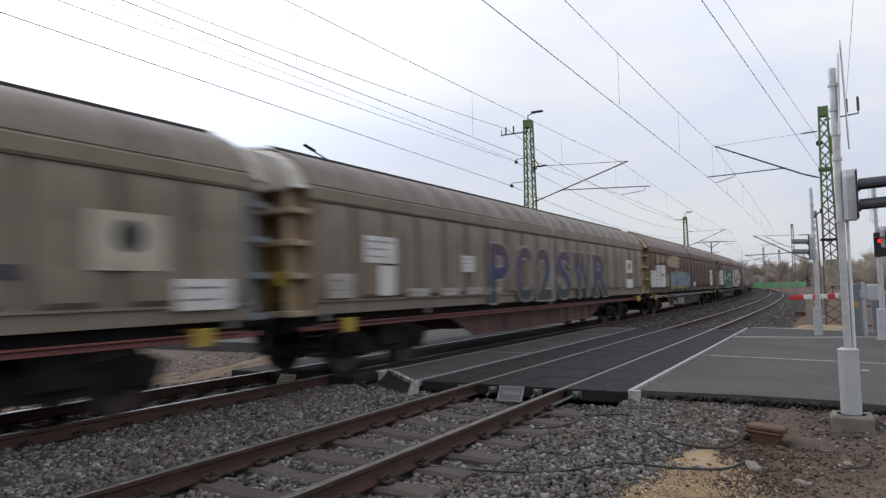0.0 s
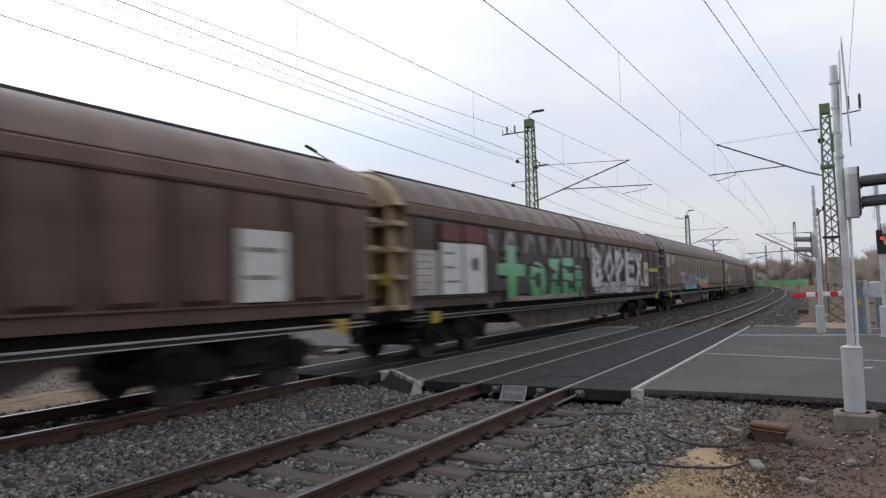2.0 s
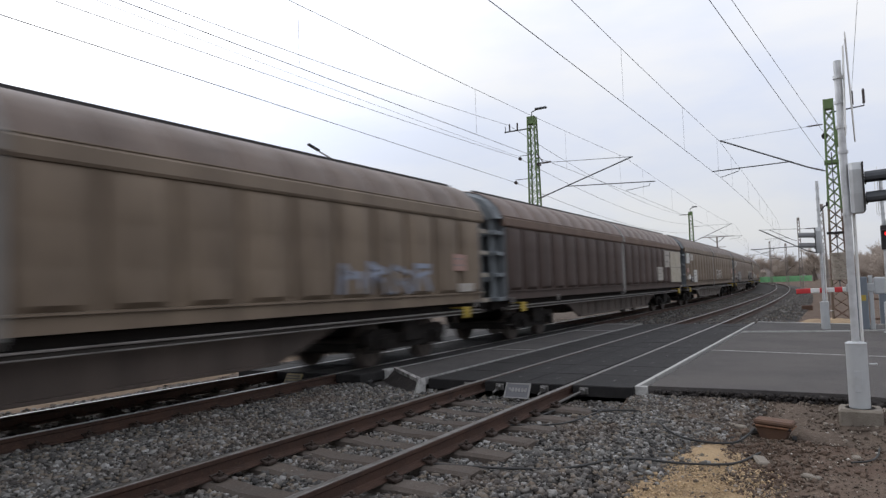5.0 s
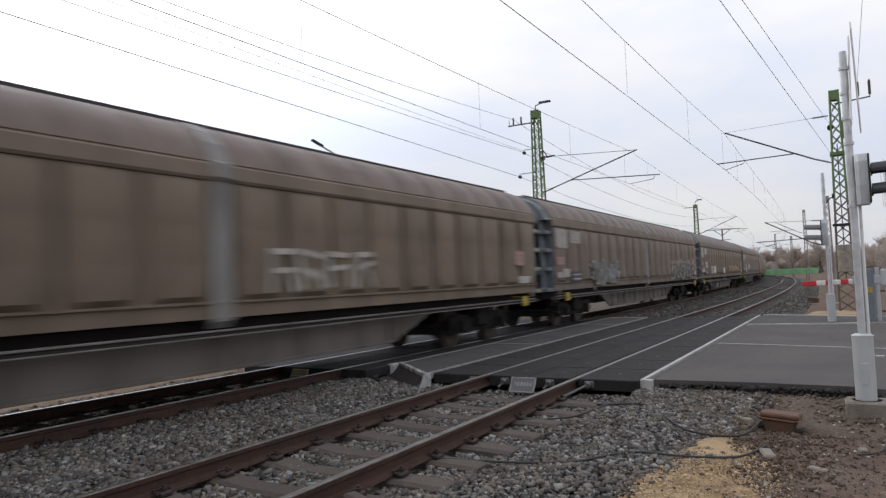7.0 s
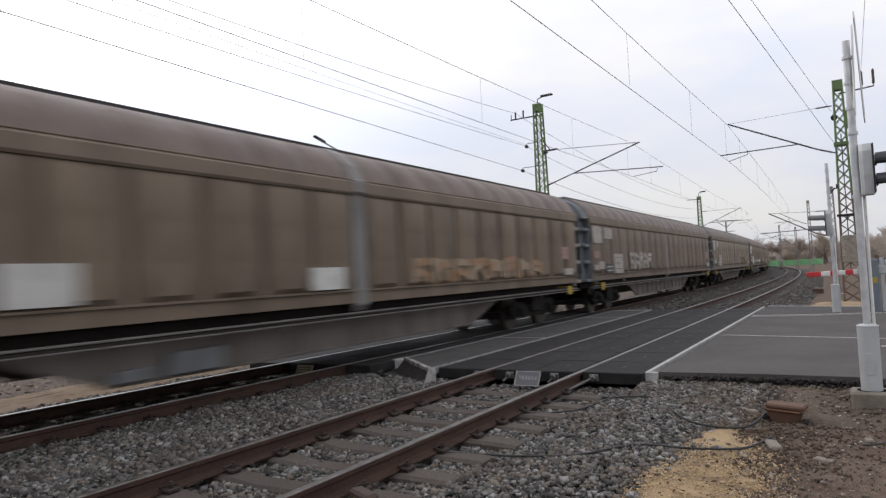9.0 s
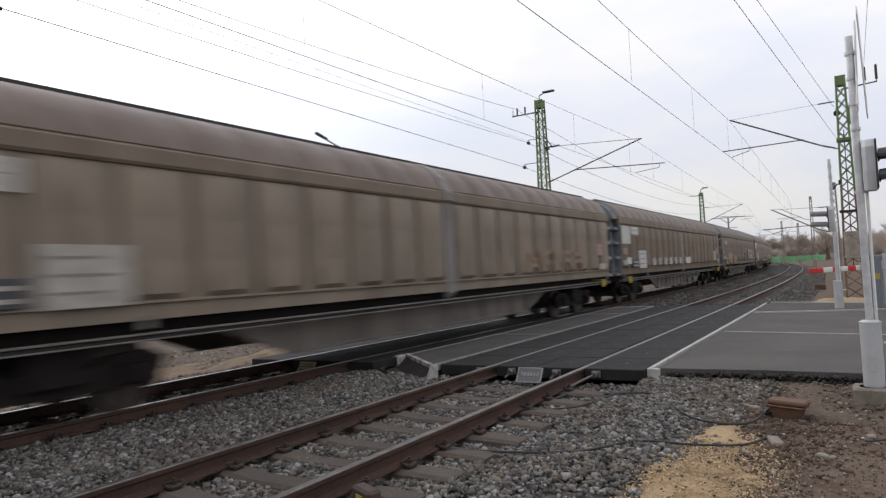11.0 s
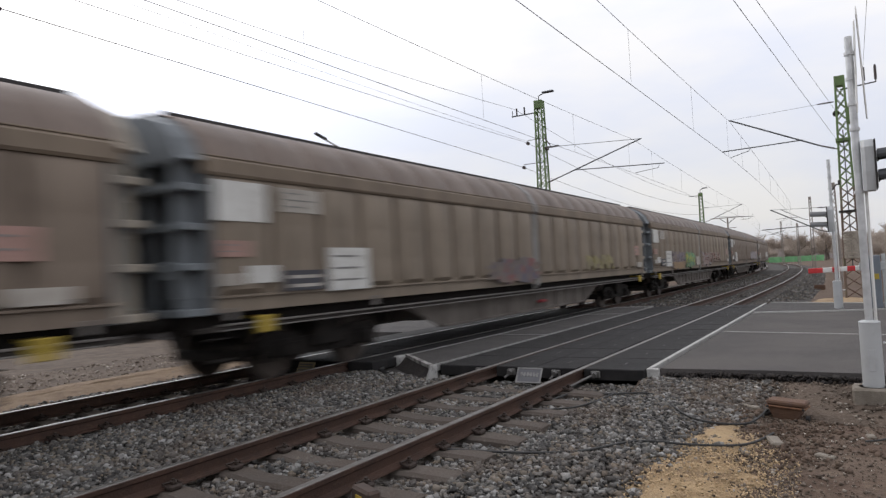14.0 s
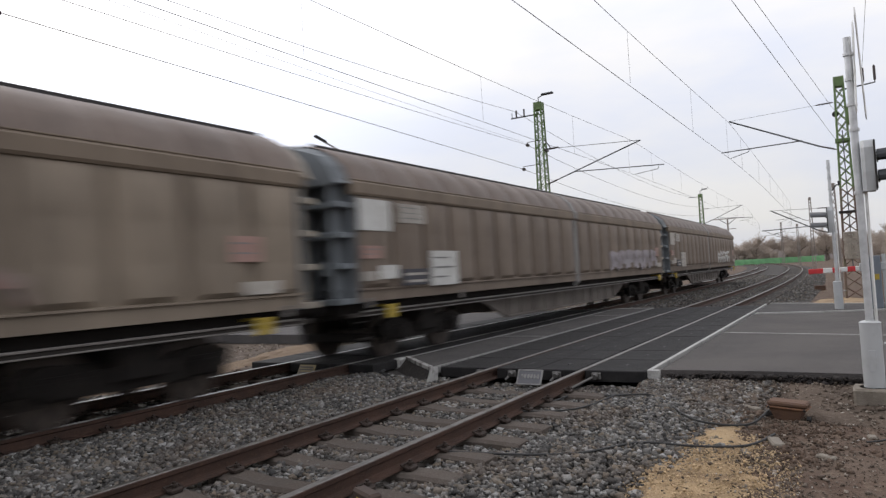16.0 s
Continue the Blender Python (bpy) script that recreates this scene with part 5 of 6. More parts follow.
for z, d in ((8.2, 0.75), (6.95, 1.05)):
    part("side_bracket", Shape().path([(MX, MY, z + 0.15), (MX, MY + d, z + 0.15), (MX, MY + d, z)], 0.018, 6), M_tube, m1)
    part("pulley", Shape().rod((MX - 0.06, MY + d, z), (MX + 0.06, MY + d, z), 0.09, 12), M_insul, m1)
part("strut_bracket", Shape().box(MX - 0.2, MX + 0.2, MY - 0.36, MY - 0.2, 7.72, 7.84, 0.02).path([(MX, MY - 0.2, 8.35), (MX, MY - 0.55, 7.85), (MX, MY - 0.2, 7.78)], 0.03, 6).rod((MX, MY - 0.5, 7.82), (MX, MY - 0.95, 7.85), 0.045, 8), M_insul, m1)

m2 = thing("overhead_mast", "green lattice overhead line mast with lamp beyond the train", "overhead mast", "overhead line masts")
lattice(m2, 84.0, 15.1, -0.3, 9.5, 0.6, 0.36, (M_mastrust, M_mastgreen), 3.0)
cantilever(m2, 84.0, 15.1, -1, 7.7, 6.0, 10.6, 7.75, 5.95)
part("bracket", Shape().path([(84, 15.1, 9.2), (84, 16.4, 9.2)], 0.04, 6), M_tube, m2)
part("lamp_head", Shape().box(83.9, 84.1, 14.3, 14.9, 9.98, 10.1, 0.03).path([(84, 15.1, 9.5), (84, 15.1, 9.85), (84, 14.8, 10.0)], 0.04, 6), M_darkmetal, m2)

# mast beside the near track, with the tensioning weights
m3 = thing("overhead_mast", "lattice mast with stacked tensioning weights, green above, rusty below", "overhead mast", "overhead line masts")
lattice(m3, 32.1, 0.1, -0.3, 8.75, 0.62, 0.30, (M_mastrust, M_mastgreen), 4.2)
cantilever(m3, 32.1, 0.1, 1, 7.75, 5.8, 4.4, 7.62, 5.98, 0.35, 0.006)
weights = part("weight_rod", Shape().rod((31.75, 0.1, 0.9), (31.75, 0.1, 6.5), 0.02, 6), M_tube, m3)
for i in range(9):
    part("weight", Shape().rod((31.75, 0.1, 1.3 + i * 0.122), (31.75, 0.1, 1.405 + i * 0.122), 0.27, 20), M_weight, weights, "round concrete weight")
part("guide_bar", Shape().box(31.6, 32.3, -0.4, 0.45, 3.16, 3.24, 0.01), M_black, m3)
part("wheel", Shape().rod((32.05, 0.3, 7.25), (32.15, 0.3, 7.25), 0.12, 16), M_black, m3)
part("tension_gear", Shape().box(31.88, 32.32, -0.22, -0.06, 6.75, 7.5, 0.03), M_mastgreen, m3)
part("ring", Shape().box(31.85, 32.35, -0.15, 0.38, 6.05, 6.2, 0.02), M_mastgreen, m3)
part("side_bracket", Shape().path([(32.1, 0.1, 8.2), (32.1, -1.15, 8.3), (32.1, -1.15, 9.0)], 0.03, 6).path([(32.1, -0.75, 8.25), (32.1, -0.75, 8.95)], 0.02, 6), M_tube, m3)
for d in (-0.75, -1.15):
    part("pin_insulator", Shape().rod((32.1, d, 8.4), (32.1, d, 8.95), 0.05, 8), M_insul, m3)
# masts further off
for x, y, h, lab in ((46, 0.9, 5.7, "rusty lattice overhead line mast further along the track"), (96, 4.4, 8.8, "slim overhead line mast by the curve"), (128, 8.0, 7.0, "slim overhead line mast by the curve"), (150, 12.2, 8.5, "slim overhead line mast by the curve")):
    g = thing("overhead_mast", lab, "overhead mast", "overhead line masts")
    lattice(g, x, y, -0.3, h, 0.38, 0.22, (M_mastfar, M_mastfar), 3.5)
    sgn = 1
    cantilever(g, x, y, sgn, h - 1.4, h - 2.9, y + 3.4, h - 1.3, h - 2.8, 0.5, 0.01)
for x, y, h in ((118, 17.3, 8.3), (150, 23, 8.0)):
    g = thing("overhead_mast", "twin-armed overhead line mast far along the curve", "overhead mast", "overhead line masts")
    part("pole", Shape().rod((x, y, -0.3), (x, y, h), 0.16, 8, 0.12), M_mastfar, g)
    part("cross_arm", Shape().box(x - 0.08, x + 0.08, y - 2.6, y + 2.6, h - 0.08, h + 0.04, 0.02), M_mastfar, g)
    for s_ in (-1, 1):
        part("strut", Shape().rod((x, y, h - 1.0), (x, y + s_ * 1.2, h - 0.1), 0.05, 6), M_tube, g)


def wire(name, pts, r, label):
    return solid(name, Shape().path(pts, r, 5), M_wire, label, "overhead wire", "overhead wires")


def sag(a, b, drop, n=14):
    a, b = Vector(a), Vector(b)
    return [a.lerp(b, i / n) - Vector((0, 0, drop * 4 * (i / n) * (1 - i / n))) for i in range(n + 1)]


for y, st in ((Y_A, 32.1), (Y_B, 33.0)):
    off = 0.15
    spans = [(st - 64, st), (st, st + 52), (st + 52, st + 104), (st + 104, st + 156)]
    cpts = []
    for a, b in spans:
        for i in range(7):
            s_ = a + (b - a) * i / 6
            cpts.append(on_track(y, s_, off * (1 - 2 * abs(i / 6 - 0.5)), 5.93))
        ca, cb = on_track(y, a, 0, 7.6), on_track(y, b, 0, 7.6)
        n = 16
        mp = []
        for i in range(n + 1):
            f = i / n
            p = on_track(y, a + (b - a) * f, 0, 7.6 - 0.5 * 4 * f * (1 - f))
            mp.append(p)
        wire("messenger_wire", mp, 0.007, "sagging overhead messenger wire above the track")
        s_ = a + 3.6
        while s_ < b:
            if -12 < s_ < 140:
                f = (s_ - a) / (b - a)
                lo, hi = on_track(y, s_, 0, 5.93), on_track(y, s_, 0, 7.6 - 2.0 * f * (1 - f))
                wire("dropper", [lo, hi], 0.0035, "thin dropper wire between messenger and contact wire")
            s_ += 7.45
    wire("contact_wire", cpts, 0.0075, "overhead contact wire above the track")
wire("anchor_wire", sag((-32, 4.3, 5.95), (11.15, 1.59, 5.95), 0.0, 2) + [(32.0, 0.28, 6.05)], 0.0065, "contact wire led aside to the tensioning mast")
wire("anchor_wire", sag((-32, 4.4, 7.5), (14.56, 1.65, 7.2), 0.3, 6) + [(32.0, 0.28, 7.3)], 0.0065, "messenger wire led aside to the tensioning mast")
wire("feeder_wire", sag((-30, -0.8, 8.6), (32.1, -0.75, 8.95), 0.25), 0.0065, "feeder wire on the bracket of the lattice mast")
wire("feeder_wire", sag((-20, 15.2, 9.6), (33, 15.0, 10.1), 0.7), 0.01, "feeder wire on the mast bracket behind the train")
wire("feeder_wire", sag((-20, 14.73, 8.0), (33, 14.7, 6.95), 0.0), 0.011, "cable strung to the mast behind the train")
wire("feeder_wire", sag((-20, 14.48, 8.4), (33, 14.4, 8.22), 0.28), 0.009, "cable strung to the mast behind the train")
wire("feeder_wire", sag((-20, 14.48, 9.1), (33, 14.4, 8.3), 0.28), 0.006, "thin cable strung to the mast behind the train")
for a, b, d in (((33, 15.0, 10.1), (84, 16.3, 9.3), 0.7), ((33, 14.4, 8.2), (84, 15.2, 8.0), 0.8), ((33, 14.7, 6.95), (84, 15.2, 7.0), 0.8)):
    wire("feeder_wire", sag(a, b, d), 0.011, "cable strung between the masts behind the train")
big = thing("line_insulator", "dark strain insulator hanging in the overhead cable", "insulator")
insulator(big, (7.2, 14.73, 7.46), (6.6, 14.73, 7.47), 0.1)

lamp = thing("street_lamp", "grey street lamp standing behind the train", "street lamp", at=pose(26.3, 20.3, -0.05))
part("pole", Shape().rod((0, 0, -0.35), (0, 0, 7.2), 0.09, 10, 0.05), M_steel, lamp)
part("arm", Shape().path([(0, 0, 7.2), (-0.7, 0.15, 7.6), (-1.9, 0.5, 8.1), (-2.2, 0.59, 8.25)], 0.045, 8), M_steel, lamp)
part("lamp_head", Shape().box(-0.4, 0.25, -0.1, 0.1, -0.03, 0.06, 0.025, pose(-2.2, 0.6, 8.25, 0, 22, -15)), M_darkmetal, lamp)


# ---- distance ----
def tree_mesh(seed, height, spread):
    r = random.Random(seed)
    trunk, twigs = Shape(), Shape()

    def grow(p, d, length, rad, depth):
        steps = 3
        for i in range(steps):
            q = p + d * (length / steps)
            (trunk if depth < 2 else twigs).rod(p, q, rad * (1 - 0.2 * i / steps), 5 if depth < 2 else 3, rad * (1 - 0.2 * (i + 1) / steps))
            p = q
            d = (d + Vector((r.uniform(-1, 1), r.uniform(-1, 1), r.uniform(-0.3, 0.6))) * 0.16).normalized()
            if depth < 5 and (i > 0 or depth > 0):
                for _ in range(2 if depth < 3 else 1):
                    side = Vector((r.uniform(-1, 1), r.uniform(-1, 1), r.uniform(-0.1, 0.9))).normalized()
                    grow(p, (d * 0.55 + side * spread).normalized(), length * r.uniform(0.5, 0.75), rad * 0.55, depth + 1)
        if depth < 5:
            grow(p, d, length * 0.7, rad * 0.6, depth + 1)

    grow(Vector((0, 0, -0.2)), Vector((0, 0, 1)), height * 0.33, height * 0.022, 0)
    return trunk.mesh("trunk", M_bark), twigs.mesh("crown", M_twig)


protos = []
for i, (sd, h) in enumerate(((1, 9.0), (2, 8.0), (3, 7.0))):
    t_me, c_me = tree_mesh(sd, h, 0.85)
    protos.append((t_me, c_me))
rt = random.Random(21)
spots = []
for i in range(44):
    spots.append((rt.uniform(236, 290), rt.uniform(-12, 46), rt.uniform(0.95, 1.5)))
for i in range(46):
    spots.append((rt.uniform(238, 262), rt.uniform(-14, 46), rt.uniform(0.5, 0.8)))
for i in range(12):
    spots.append((rt.uniform(120, 220), rt.uniform(-16, -3), rt.uniform(0.6, 0.95)))
spots += [(60, -3.0, 0.5), (68, -3.0, 0.6), (75, -3.7, 0.65), (84, -3.4, 0.66), (92, -4.4, 0.7), (105, -3.6, 0.7), (64, -4.2, 0.6), (112, -4.8, 0.8), (120, -2.5, 0.6)]
for i, (x, y, s_) in enumerate(spots):
    t_me, c_me = protos[i % 3]
    g = thing("tree", "bare brown winter tree with fine twigs", "tree", "bare trees", at=pose(x, y, -0.34, 0, 0, rt.uniform(0, 360)) @ Matrix.Scale(s_, 4))
    part("trunk", t_me, M_bark, g)
    part("crown", c_me, M_twig, g)
# a low belt of far woods closes the horizon
belt = Shape()
rb = random.Random(4)
for ring, (rad, hh) in enumerate(((380, 7.0), (420, 10.0))):
    n = 260
    prev = None
    for i in range(n + 1):
        a = 2 * math.pi * i / n
        h = hh * rb.uniform(0.75, 1.15)
        cur = [(rad * math.cos(a), rad * math.sin(a), -0.5), (rad * math.cos(a), rad * math.sin(a), h)]
        if prev:
            belt.add([prev[0], cur[0], cur[1], prev[1]], [(0, 1, 2, 3)])
        prev = cur
# light grey-brown: the haze on the horizon is part of this colour
M_woods = material("haze_pale_woods", (0.33, 0.29, 0.275), 0.95, spots=[((0.24, 0.205, 0.19), 0.25, 0.42, 0.62, 0.8), ((0.42, 0.385, 0.37), 0.9, 0.5, 0.7, 0.5)])
tagged(solid("backdrop_woods", belt, M_woods, "hazy belt of bare woods on the horizon", "woods", kind="structure"))

green = thing("noise_fence", "bright green noise barrier fence at the end of the curve", "fence", at=pose(232, 0, -0.3))
f_me = Shape().box(-0.06, 0.06, 0.03, 1.97, 0.1, 1.75, 0.01).mesh("fence_panel", M_fence)
p_me = Shape().box(-0.12, 0.12, -0.08, 0.08, 0, 1.8, 0.01).mesh("fence_post", M_mastgreen)
for i in range(2, 30):
    part("fence_panel", f_me, M_fence, green, at=pose(-0.12 * i, 4 + i * 2.0, 0))
    part("fence_post", p_me, M_fence, green, at=pose(-0.12 * i, 4 + i * 2.0, 0))

house = thing("house", "low house with a red tiled roof among bare trees", "house", at=pose(150, -11.5, -0.34))
part("wall", Shape().box(-4, 4, -6, 6, 0, 2.3, 0.02), M_concrete, house)
part("roof", Shape().sweep([(-4.5, 2.3), (4.5, 2.3), (0, 4.2)], [lambda p: (p[0], -6.4, p[1]), lambda p: (p[0], 6.4, p[1])]), material("roof_tile", (0.26, 0.1, 0.07), 0.85, spots=[((0.16, 0.07, 0.05), 2, 0.45, 0.65, 0.8)]), house, "red tiled roof")
for y in (-3.5, 0, 3.5):
    part("window", Shape().box(-4.04, -3.98, y - 0.6, y + 0.6, 0.9, 1.9, 0.01), M_black, house)
box = thing("trackside_box", "dark trackside box on the sandy ground", "trackside box", at=pose(41, 1.7, -0.34) @ Matrix.Scale(0.62, 4))
part("body", Shape().box(-0.35, 0.35, -0.42, 0.42, 0, 0.36, 0.05), M_rustbrown, box)
part("lid", Shape().box(-0.38, 0.38, -0.45, 0.45, 0.36, 0.42, 0.02), M_rustbrown, box)
sig = thing("trackside_sign", "white trackside sign beside the curve", "sign", at=pose(100, 16.3, -0.3))
part("post", Shape().rod((0, 0, 0), (0, 0, 1.2), 0.05, 8), M_steel, sig)
part("board", Shape().box(-0.03, 0.03, -0.45, 0.45, 0.5, 1.9, 0.02), M_white, sig)
for x, y in ((14.2, 11.6),):
    b = thing("concrete_block", "pale concrete block beside the far rail", "concrete block", "concrete blocks", at=pose(x, y, -0.33, 0, 0, 12))
    part("body", Shape().box(-0.3, 0.3, -0.2, 0.2, 0, 0.28, 0.03), M_concrete, b)
    part("cap", Shape().box(-0.33, 0.33, -0.23, 0.23, 0.28, 0.33, 0.015), M_concrete, b)


# ---- placards, chalk marks and graffiti on the wagons ----
def spray(name, colours, scale=2.2):
    """Layered spray paint: several colours in soft patches."""
    base, *rest = colours
    return material(name, base, 0.6, spots=[(c, scale * (1 + 0.35 * i), 0.5, 0.56, 0.9) for i, c in enumerate(rest)], bump=0.05)


def fade(name, low, high, z0, z1, third=None):
    """Paint that passes from one colour to another with height."""
    m = material(name, low, 0.6)
    nt = m.node_tree
    co = nt.nodes.new("ShaderNodeTexCoord")
    sp = nt.nodes.new("ShaderNodeSeparateXYZ")
    ns = nt.nodes.new("ShaderNodeTexNoise")
    ns.inputs["Scale"].default_value = 1.3
    ad = nt.nodes.new("ShaderNodeMath")
    ad.operation = "MULTIPLY_ADD"
    ad.inputs[1].default_value = 0.7
    mr = nt.nodes.new("ShaderNodeMapRange")
    mr.inputs[1].default_value, mr.inputs[2].default_value = z0 + 0.35, z1 + 0.35
    rp = nt.nodes.new("ShaderNodeValToRGB")
    rp.color_ramp.elements[0].color, rp.color_ramp.elements[1].color = (*low, 1), (*high, 1)
    if third:
        e = rp.color_ramp.elements.new(0.55)
        e.color = (*third, 1)
    nt.links.new(co.outputs["Object"], sp.inputs[0])
    nt.links.new(co.outputs["Object"], ns.inputs["Vector"])
    nt.links.new(ns.outputs[0], ad.inputs[0])
    nt.links.new(sp.outputs[2], ad.inputs[2])
    nt.links.new(ad.outputs[0], mr.inputs[0])
    nt.links.new(mr.outputs[0], rp.inputs[0])
    nt.links.new(rp.outputs[0], nt.nodes["Principled BSDF"].inputs["Base Color"])
    return m


FACE = -W - 0.086
back = Vector((0, 0.03, 0))


def letters(parent, text, u0, u1, z0, z1, mat, rim=None, bold=0.03, curve=3):
    """Sprayed letters, each one a piece of its own, set side by side from u0 to u1."""
    step = (u1 - u0) / len(text)
    z0, z1 = low(z0), low(z1)
    for i, ch in enumerate(text):
        for paint, off, y, grow in (((rim, bold + 0.025, FACE, 0.045),) if rim else ()) + ((mat, bold, FACE - 0.006, 0.0),):
            cu = bpy.data.curves.new("letter", "FONT")
            cu.body, cu.offset, cu.extrude, cu.resolution_u = ch, off, 0.5, curve
            tmp = bpy.data.objects.new("letter", cu)
            me = bpy.data.meshes.new_from_object(tmp)
            bpy.data.objects.remove(tmp)
            co = np.array([v.co[:] for v in me.vertices])
            lo, hi = co.min(0), co.max(0)
            a, b = u0 + i * step + step * 0.04 - grow, u0 + (i + 1) * step - step * 0.04 + grow
            for v, c in zip(me.vertices, co):
                v.co = (a + (c[0] - lo[0]) / (hi[0] - lo[0]) * (b - a), y + (0.0 if c[2] > 0 else 0.03), z0 - grow + (c[1] - lo[1]) / (hi[1] - lo[1]) * (z1 - z0 + 2 * grow))
            bm = bmesh.new()
            bm.from_mesh(me)
            bmesh.ops.remove_doubles(bm, verts=bm.verts, dist=1e-4)
            bm.to_mesh(me)
            bm.free()
            me.materials.clear()
            me.materials.append(paint)
            ob = new("graffiti", me)
            ob.parent = parent


def blob(parent, u0, u1, z0, z1, mat, seed, lobes=7, layer=0, label="", rough=0.16):
    """A sprayed patch with a lobed, uneven outline."""
    r = random.Random(seed)
    z0, z1 = low(z0), low(z1)
    ph = [r.uniform(0, 6.28) for _ in range(3)]
    pts = []
    n = 64
    for i in range(n):
        a = 2 * math.pi * i / n
        e = 1 - rough + rough * math.sin(lobes * a + ph[0]) * 0.6 + rough * 0.5 * math.sin(2 * lobes * a + ph[1]) + rough * 0.3 * math.sin(3 * a + ph[2])
        c, s = math.cos(a), math.sin(a)
        sq = 1 / max(abs(c), abs(s)) ** 0.75
        pts.append(((u0 + u1) / 2 + (u1 - u0) / 2 * c * sq * e, (z0 + z1) / 2 + (z1 - z0) / 2 * s * sq * e))
    y = FACE + 0.004 - 0.004 * layer
    return part("graffiti", Shape().sweep(pts, [lambda p: (p[0], y, p[1]), lambda p: (p[0], y + 0.045, p[1])]), mat, parent, label)


def strokes(parent, u0, u1, z0, z1, n, mat, seed, w=0.12, layer=2):
    """Unreadable tag: broad upright strokes with slanted bars."""
    r = random.Random(seed)
    z0, z1 = low(z0), low(z1)
    y = FACE - 0.004 * layer
    for i in range(n):
        a = u0 + (u1 - u0) * (i + 0.5) / n
        k = (u1 - u0) / n * 0.36

        def bar(p, q, t):
            s = Shape()
            d = Vector((q[0] - p[0], 0, q[1] - p[1])).normalized()
            m = Vector((-d.z, 0, d.x)) * t / 2
            A, B = Vector((p[0], y, p[1])), Vector((q[0], y, q[1]))
            s.add([A - m, A + m, B + m, B - m, A - m + back, A + m + back, B + m + back, B - m + back],
                  [(0, 1, 2, 3), (4, 7, 6, 5), (0, 4, 5, 1), (1, 5, 6, 2), (2, 6, 7, 3), (3, 7, 4, 0)])
            part("graffiti", s, mat, parent)

        zt, zb = z1 - r.uniform(0, 0.12) * (z1 - z0), z0 + r.uniform(0, 0.1) * (z1 - z0)
        bar((a - k, zb), (a - k + r.uniform(-0.1, 0.1), zt), w)
        bar((a - k, zt - w * 0.4), (a + k, zt - r.uniform(0, 0.3)), w)
        bar((a - k, (zt + zb) / 2), (a + k, (zt + zb) / 2 + r.uniform(-0.2, 0.2)), w * 0.9)
        bar((a + k, zb), (a + k * r.uniform(0.2, 1), (zt + zb) / 2), w)


wag = {k: g for g, k in wagons}
C_wht = material("weathered_white", (0.55, 0.55, 0.53), 0.65, vary=0.08, spots=[((0.36, 0.34, 0.31), 5, 0.45, 0.68, 0.6)])
C_pale = material("dusty_white", (0.40, 0.375, 0.34), 0.7, vary=0.12, spots=[((0.24, 0.21, 0.18), 4, 0.42, 0.65, 0.7)])
C_tan = material("tan_patch", (0.24, 0.165, 0.115), 0.7, spots=[((0.15, 0.1, 0.075), 4, 0.45, 0.65, 0.7)])
C_rust = material("red_patch", (0.14, 0.045, 0.04), 0.7, spots=[((0.09, 0.04, 0.035), 4, 0.45, 0.65, 0.7)])
C_pink = material("pink_label", (0.36, 0.22, 0.19), 0.7, spots=[((0.25, 0.16, 0.13), 5, 0.45, 0.65, 0.7)])
C_cream = material("cream_panel", (0.42, 0.385, 0.31), 0.65, spots=[((0.3, 0.26, 0.2), 2.5, 0.45, 0.65, 0.7)])
C_dot = material("black_disc", (0.02, 0.02, 0.022), 0.6)
C_stripe = material("dark_label", (0.045, 0.045, 0.055), 0.6)


def disc(parent, u, z, r):
    z = low(z)
    part("disc", Shape().rod((u, FACE - 0.004, z), (u, FACE + 0.006, z), r, 28), C_dot, parent, "black painted disc")


def usual_marks(k, tone, top=True, table=True):
    """The placards that most wagons carry near their first end."""
    g = wag[k]
    if top:
        placard(g, -0.15, 0.78, 2.46, 3.0, tone, "white route placard", 0)
        placard(g, 1.05, 1.95, 2.63, 2.98, C_pale, "dusty placard", 3)
    placard(g, -0.1, 0.45, 1.98, 2.2, C_pink, "faded pink label", 2)
    placard(g, -0.12, 0.3, 1.6, 1.76, C_pale, "", 0)
    placard(g, 0.36, 0.95, 1.62, 1.86, tone, "", 0)
    st = placard(g, 1.08, 2.0, 1.48, 1.78, C_stripe, "dark label with white lines", 0)
    for z in (low(1.53), low(1.66)):
        part("writing", Shape().box(1.2, 1.9, FACE - 0.004, FACE, z, z + 0.05), C_pale, st)
    if table:
        placard(g, 2.12, 3.18, 1.44, 2.12, tone, "white load table", 3)
    placard(g, 20.2, 20.75, 1.95, 2.3, C_pink, "faded pink label", 2)
    placard(g, 20.4, 21.1, 1.5, 1.68, C_pale, "", 0)


# first beige wagon
g = wag[0]
p = placard(g, 19.14, 20.16, 1.9, 2.58, C_cream, "cream panel with a black disc")
disc(g, 19.66, 2.3, 0.2)
placard(g, 20.33, 21.27, 1.41, 1.81, C_wht, "white lettered panel", 2)
placard(g, 17.4, 18.4, 1.8, 1.95, C_stripe, "", 0)
